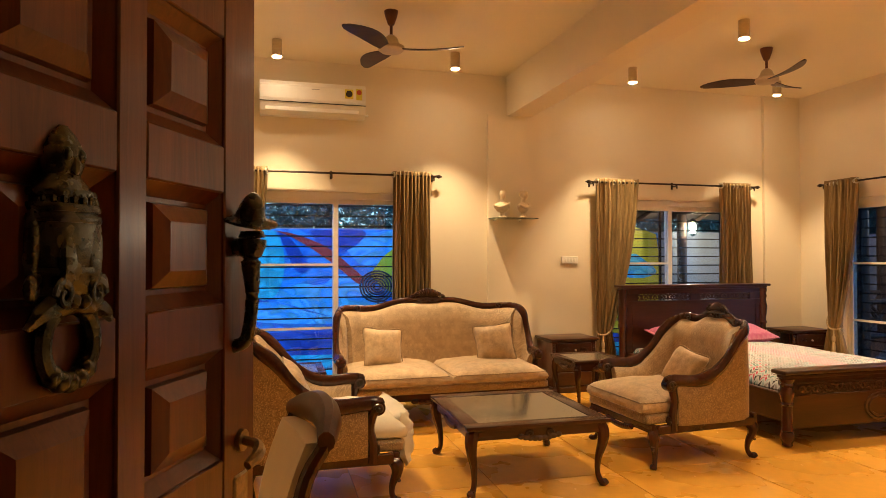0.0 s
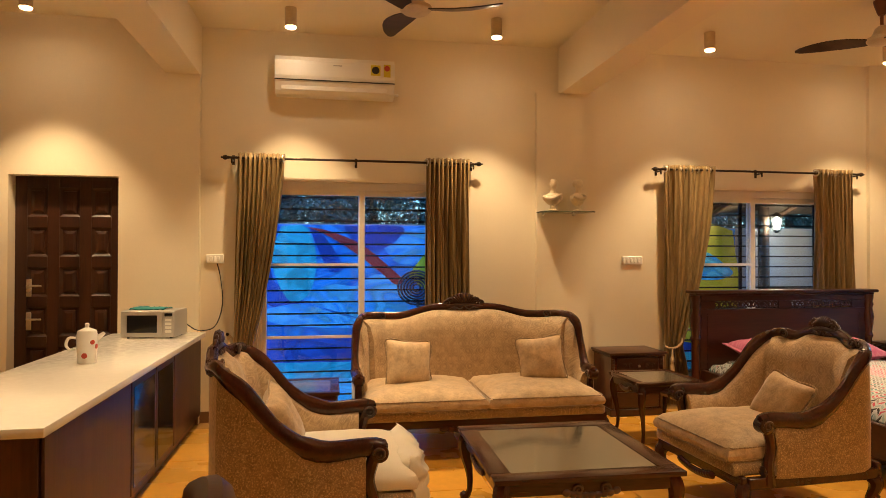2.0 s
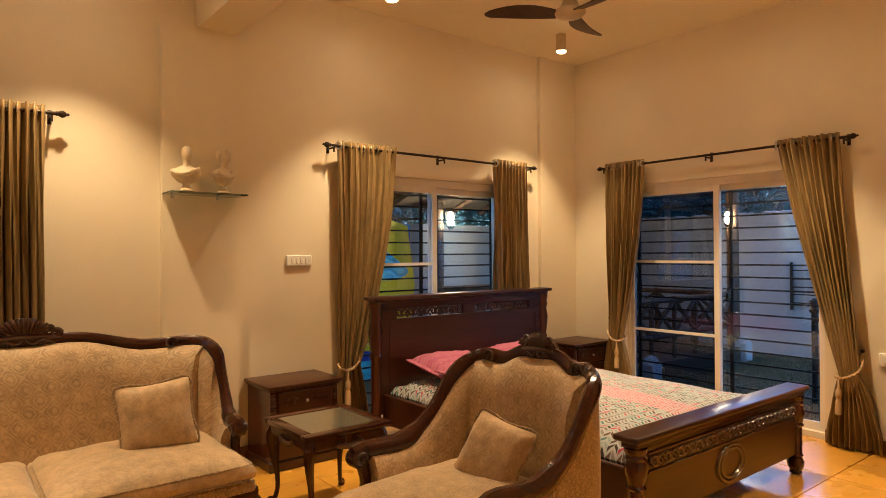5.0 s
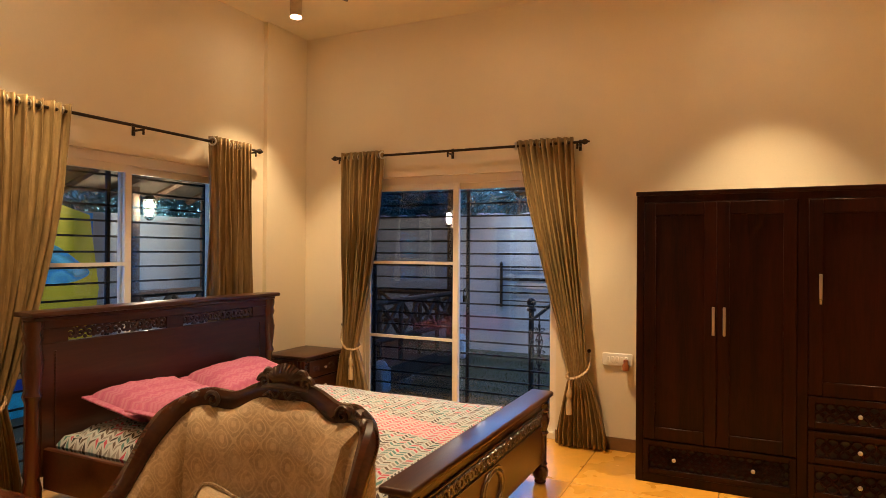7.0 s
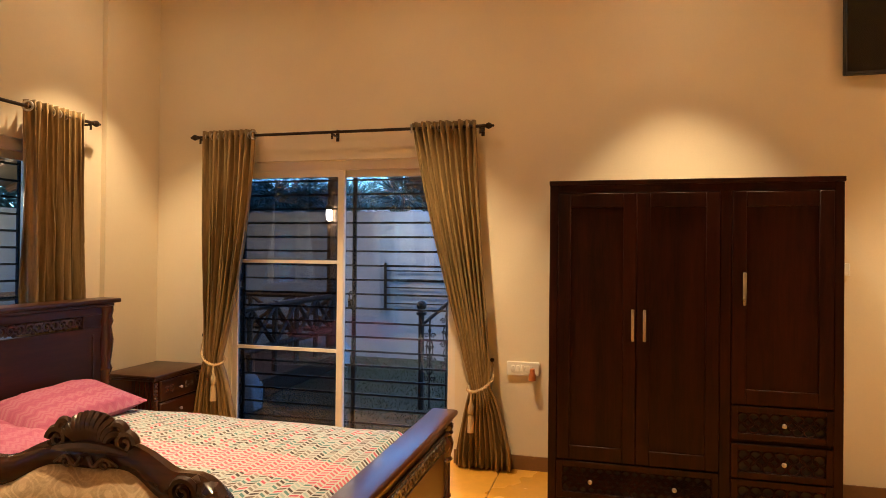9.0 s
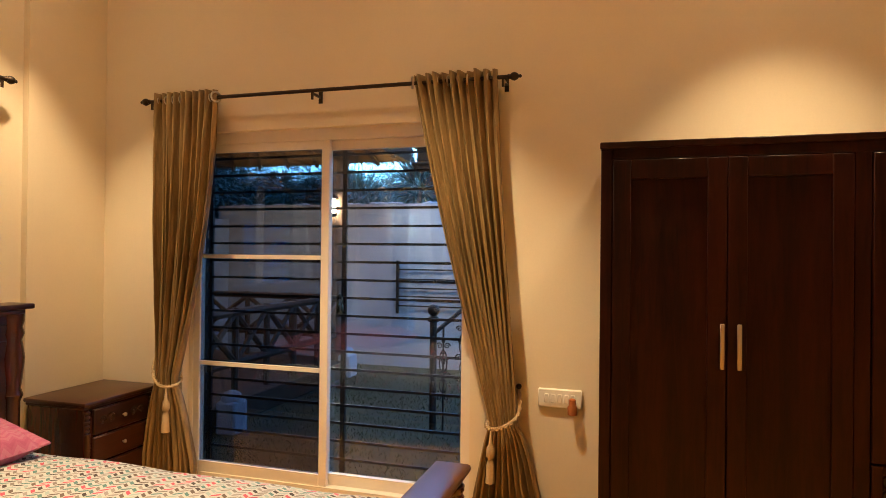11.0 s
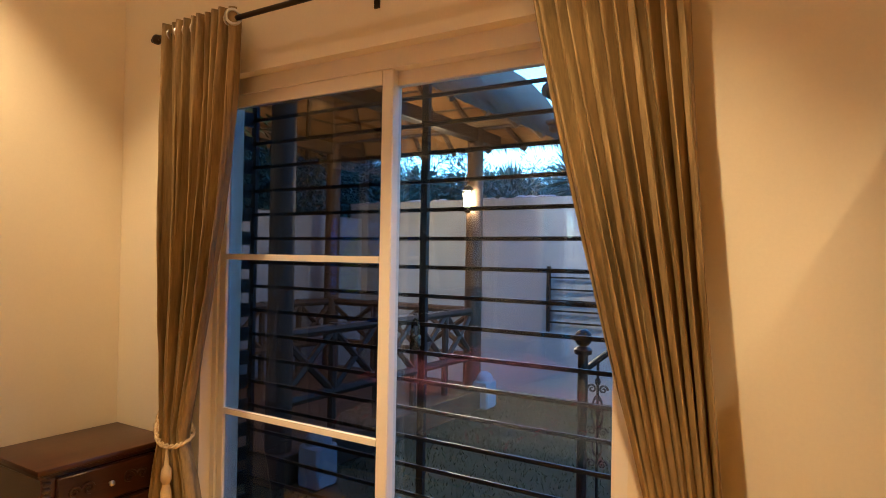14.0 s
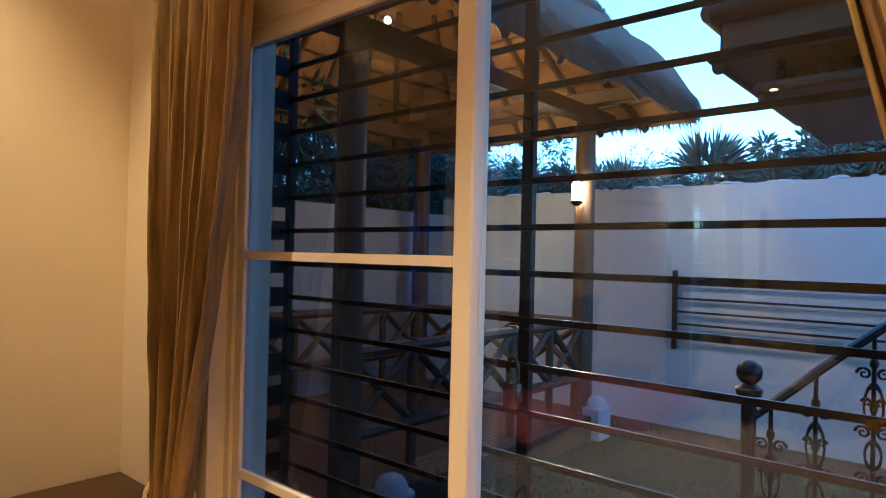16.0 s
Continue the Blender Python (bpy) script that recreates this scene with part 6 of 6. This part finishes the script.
sm.from_pydata(sv, [], sf)
sm.materials.append(M["thatch"])
so = new("straw", sm)
so.parent = roof
tagged(so, kind="stuff")
for s4 in range(4):
    a4, b4 = EV[s4], EV[(s4 + 1) % 4]
    for k in range(1, 9):
        v = k / 10
        p, q = a4.lerp(APEX, v), b4.lerp(APEX, v)
        b = bmesh.new()
        tube(b, [(p.x, p.y, p.z - 0.055 - 0.05 * v, 0.014), (q.x, q.y, q.z - 0.055 - 0.05 * v, 0.014)], 5)
        part("batten", b, "gardenwood", roof)


def cross_rail(x0, y0, x1, y1):
    """A garden balustrade: two rails, uprights and crossed braces."""
    n = max(2, round(math.hypot(x1 - x0, y1 - y0) / 0.6))
    P = lambda u, z, r: (x0 + (x1 - x0) * u, y0 + (y1 - y0) * u, z, r)
    for z in (0.55, 1.05):
        b = bmesh.new()
        tube(b, [P(0, z, 0.042), P(1, z, 0.042)], 8)
        part("rail", b, "gardenwood", gz)
    for i in range(n):
        for z0, z1 in ((0.58, 1.02), (1.02, 0.58)):
            b = bmesh.new()
            tube(b, [P(i / n + 0.01, z0, 0.03), P((i + 1) / n - 0.01, z1, 0.03)], 6)
            part("brace", b, "gardenwood", gz)
        if i:
            b = bmesh.new()
            tube(b, [P(i / n, 0.22, 0.035), P(i / n, 1.10, 0.035)], 8)
            part("upright", b, "gardenwood", gz)


cross_rail(PX0, PY0, PX1, PY0)
cross_rail(PX1, PY0, PX1, PY1)
cross_rail(PX0, PY1, PX1, PY1)
lantern(pose(PX1 - 0.09, PY0 + 0.02, 2.12, 0, 0, -70), "glowing garden lantern on the pavilion post", 10.0)
pl = thing("pavilion_lamp", pose(9.6, 8.3, 3.45), "small glowing lamp hanging under the thatch", "lamp")
b = bmesh.new()
ball(b, (0, 0, 0), 0.03)
part("globe", b, "lantern_glow", pl).visible_shadow = False
b = bmesh.new()
tube(b, [(0, 0, 0.05, 0.006), (0, 0, 1.2, 0.006)], 6)
part("flex", b, "iron", pl)
li = bpy.data.lights.new("pavilion", "POINT")
li.energy, li.color, li.shadow_soft_size = 26.0, (1.0, 0.60, 0.27), 0.06
lo = new("pavilion_light", li)
lo.parent = pl

# iron stair rail in the garden
rl = thing("garden_railing", pose(9.08, 5.28, -0.10), "black wrought-iron railing with a ball finial in the garden", "railing")
b = bmesh.new()
tube(b, [(0, 0, -0.06, 0.034), (0, 0, 0.98, 0.034)], 12, (1, 0, 0))
lathe(b, [(0.055, 0.97), (0.06, 1.0), (0.035, 1.02)], 0, 0, 14)
ball(b, (0, 0, 1.075), 0.058, seg=14)
part("newel", b, "iron", rl)
top = smooth_path([(0.0, 0.0, 0.86, 0.03), (0.10, -0.13, 0.98, 0.030), (0.28, -0.36, 1.20, 0.030), (0.48, -0.62, 1.42, 0.030), (0.8, -1.0, 1.68, 0.030)], 6)
b = bmesh.new()
tube(b, top, 8, (0, 0, 1), 0.7)
part("handrail", b, "iron", rl)
for k in (4, 9, 14, 18, 22):
    p = top[k]
    b = bmesh.new()
    tube(b, [(p[0], p[1], -0.06, 0.010), (p[0], p[1], p[2], 0.010)], 6, (1, 0, 0))
    zc = p[2] - 0.34
    ring(b, (p[0], p[1], zc), 0.050, 0.008, "x", 16, 5, 0.75, 2.0)
    ring(b, (p[0], p[1], zc - 0.22), 0.040, 0.008, "x", 14, 5, 0.8, 1.5)
    for sy in (-1, 1):
        for z, r in ((zc + 0.15, 0.030), (zc + 0.02, 0.020), (zc - 0.12, 0.032), (zc - 0.33, 0.030)):
            scroll(b, (0, 0, 0), r, 1.4, 0.008, sy, pose(p[0], p[1] + sy * (r + 0.008), z, 0, 0, 90))
    ball(b, (p[0], p[1], zc + 0.20), 0.020, 1, 1, 1.4, 8)
    ball(b, (p[0], p[1], zc), 0.018, 1, 1, 1.8, 8)
    part("baluster", b, "iron", rl, "cast-iron scroll baluster")

for x, y in ((11.28, 7.18), (8.50, 7.02)):
    block = bmesh.new()
    box(block, -0.11, 0.11, -0.10, 0.10, 0, 0.30, 0.02)
    lathe(block, [(0.10, 0.28), (0.095, 0.33), (0.07, 0.37), (0.03, 0.39)], 0, 0, 14)
    tagged(part("bollard", block, "plaster_out"), "low whitewashed garden bollard standing on the lawn", "bollard", "garden bollards").matrix_world = pose(x, y, -0.16)

rk = thing("wall_rack", pose(GX - 0.02, 6.80, 0), "black iron rack of thin bars on the white garden wall", "rack")
for y in (0.0, -2.4):
    part("upright", B(-0.06, -0.02, y - 0.02, y + 0.02, 0.62, 1.39), "iron", rk, smooth=False)
for z in (1.26, 1.12, 0.99, 0.87, 0.735):
    part("bar", B(-0.055, -0.03, -2.4, 0.0, z - 0.010, z + 0.010), "iron", rk, smooth=False)

# dark carved canopy over the garden steps
cn = thing("garden_canopy", pose(8.30, 5.217, -0.16), "dark carved wooden canopy standing over the garden steps", "canopy")


def tray(name, x0, y1, z0, z1, roll, bev=0.012):
    """One stepped tier of the canopy with a rolled moulding along its two open sides; x0 and y1 are its outer corner."""
    b = bmesh.new()
    box(b, x0, 1.35, -1.5, y1, z0, z1, bev)
    if roll:
        tube(b, [(x0, -1.5, z1 - roll, roll), (x0, y1, z1 - roll, roll)], 10)
        tube(b, [(x0, y1, z1 - roll, roll), (1.35, y1, z1 - roll, roll)], 10)
    return part(name, b, "gardenwood", cn)


tray("tier", 0.06, -0.147, 2.25, 2.285, 0.022)
tray("tier", 0.02, -0.02, 2.395, 2.58, 0.0)
tray("tier", 0.0, 0.0, 2.37, 2.395, 0.016)
tray("tier", 0.0, 0.0, 2.52, 2.60, 0.045)
tray("tier", 0.10, -0.10, 2.60, 2.64, 0.0)
tray("tier", -0.05, 0.06, 2.74, 2.95, 0.05)
part("core", B(0.22, 1.30, -1.45, -0.30, 2.285, 2.37), "gardenwood", cn, smooth=False)
for z0, z1, x0, y1 in ((2.285, 2.37, 0.13, -0.20), (2.64, 2.74, 0.12, -0.12)):
    for k in range(9):
        for x, y in ((x0, y1 - k * 0.14), (x0 + k * 0.14, y1)):
            if k and x > x0 and y < y1:
                continue
            b = bmesh.new()
            h = z1 - z0
            lathe(b, [(0.018, z0), (0.012, z0 + h * 0.2), (0.024, z0 + h * 0.5), (0.012, z0 + h * 0.8), (0.018, z1)], x, y, 8)
            part("spindle", b, "gardenwood", cn)
for x, y, z in ((0.06, -0.147, 2.235), (0.0, 0.0, 2.355), (0.06, -0.8, 2.235), (0.0, -0.7, 2.355), (0.6, 0.0, 2.355)):
    b = bmesh.new()
    ball(b, (x + 0.02, y - 0.02, z), 0.026, 1, 1, 1.2, 8)
    part("boss", b, "gardenwood", cn)
part("post", B(0.98, 1.10, -1.12, -1.0, 0.0, 2.25), "gardenwood", cn, smooth=False)


def tree(x, y, h, r, seed, label, palm=False):
    rnd = random.Random(seed)
    root = thing("tree", pose(x, y, -0.16), label, "tree", "garden trees")
    tk = bmesh.new()
    tube(tk, smooth_path([(0, 0, 0, 0.14), (0.06, 0.03, h * 0.35, 0.11), (0.0, 0.05, h * 0.62, 0.08), (0.05, 0, h * 0.85, 0.04)], 5), 8, (1, 0, 0))
    if not palm:
        for k in range(7):
            a, z = rnd.uniform(0, 6.28), h * rnd.uniform(0.4, 0.75)
            tube(tk, smooth_path([(0.02, 0.02, z, 0.05), (r * 0.4 * math.cos(a), r * 0.4 * math.sin(a), z + r * 0.35, 0.03), (r * 0.8 * math.cos(a), r * 0.8 * math.sin(a), z + r * 0.55, 0.012)], 4), 6)
    part("trunk", tk, "gardenwood", root)
    verts, faces = [], []
    def leaf(c, d, w, l):
        d = d.normalized()
        s = d.cross(Vector((rnd.uniform(-1, 1), rnd.uniform(-1, 1), rnd.uniform(-1, 1)))).normalized() * w
        i = len(verts)
        verts.extend([c, c + d * l * 0.5 + s, c + d * l, c + d * l * 0.5 - s])
        faces.append((i, i + 1, i + 2, i + 3))
    if palm:
        for k in range(46):
            a, e = rnd.uniform(0, 6.28), rnd.uniform(-0.5, 1.2)
            d = Vector((math.cos(a) * math.cos(e), math.sin(a) * math.cos(e), math.sin(e)))
            c = Vector((0.05, 0, h * 0.85)) + d * r * 0.35
            for q in range(11):
                u = d.orthogonal().normalized()
                v = d.cross(u)
                t = (q - 5) * 0.22
                leaf(c, d + u * t + v * 0.1 * rnd.uniform(-1, 1), 0.022, r * rnd.uniform(0.6, 0.8))
    else:
        clumps = [(Vector((rnd.gauss(0, r * 0.5), rnd.gauss(0, r * 0.5), h * 0.66 + rnd.gauss(0, r * 0.36))), rnd.uniform(0.2, 0.5) * r) for _ in range(95 if h > 3.6 else 75)]
        for c, cr in clumps:
            for q in range(260 if h > 3.6 else 420):
                d = Vector((rnd.gauss(0, 1), rnd.gauss(0, 1), rnd.gauss(0, 0.8))).normalized()
                leaf(c + d * cr * rnd.uniform(0.4, 1.0), d + Vector((rnd.uniform(-0.6, 0.6), rnd.uniform(-0.6, 0.6), rnd.uniform(-0.8, 0.3))), rnd.uniform(0.013, 0.024), rnd.uniform(0.10, 0.17))
    me2 = bpy.data.meshes.new("crown")
    me2.from_pydata(verts, [], faces)
    me2.materials.append(M["leaf"])
    cr_ob = new("crown", me2)
    cr_ob.parent = root


for x, y, h, r, palm in ((19.4, 13.2, 3.3, 1.0, 1), (19.0, 10.6, 3.4, 1.1, 1), (21.0, 12.4, 4.3, 1.6, 0), (22.0, 16.0, 4.6, 2.0, 0), (21.0, 19.0, 4.9, 2.2, 0), (19.0, 15.6, 4.3, 1.8, 0),
                         (20.6, 9.4, 3.7, 1.4, 0), (19.6, 7.6, 3.4, 1.0, 1), (20.8, 6.6, 3.4, 1.2, 0), (21.5, 3.6, 4.4, 1.5, 0), (22.5, 10.8, 4.3, 1.7, 0), (22.0, 8.0, 3.6, 1.4, 0),
                         (-4.5, 13.0, 4.6, 2.2, 0), (-1.5, 12.6, 4.4, 2.1, 0), (1.2, 12.9, 4.6, 2.2, 0), (3.8, 12.6, 4.4, 2.2, 0), (6.8, 13.2, 4.6, 2.2, 0), (10.0, 12.8, 4.5, 2.2, 0), (13.2, 12.6, 4.5, 2.1, 0),
                         (14.3, 8.1, 3.1, 0.62, 0), (16.0, 7.8, 3.5, 0.75, 1), (16.0, 5.7, 4.3, 0.75, 0), (16.4, 6.6, 2.9, 0.60, 1), (14.6, 9.2, 3.3, 0.85, 0), (14.4, 10.6, 3.2, 0.85, 0), (14.7, 12.0, 3.4, 0.9, 0), (14.4, 13.4, 3.3, 0.9, 0), (14.8, 14.8, 3.5, 1.0, 0)):
    tree(x, y, h, r, int(x * 10 + y), "dark fan palm beyond the garden wall at dusk" if palm else "dark leafy tree beyond the garden wall at dusk", bool(palm))
tf = bmesh.new()
for k in range(120):
    ball(tf, (GX + 0.1 + random.uniform(-0.06, 0.06), random.uniform(-2, GY), 2.23), random.uniform(0.02, 0.05), 1.4, 1.6, 0.6, 6)
tagged(part("wall_top_stones", tf, "plaster_out", garden_e), kind="stuff")

# ---- floor tiles ----
T = 0.92
tm = bpy.data.meshes.new("tile")
tmp = bmesh.new()
box(tmp, -T / 2 + 0.003, T / 2 - 0.003, -T / 2 + 0.003, T / 2 - 0.003, -0.006, 0.0, 0.0015)
tmp.to_mesh(tm)
tmp.free()
tm.materials.append(M["floor"])
for i in range(12):
    for j in range(8):
        x, y = -4.0 + T * (i + 0.5), 0.36 + T * (j + 0.5)
        if x > XE + 0.2 or y > 7.2:
            continue
        ob = new("tile", tm)
        ob.parent = floor
        ob.location = (x, y, 0)

# plan units to metres
for ob in list(scene.objects):
    if ob.parent is None and ob.type != "CAMERA":
        ob.matrix_world = Matrix.Scale(K, 4) @ ob.matrix_world
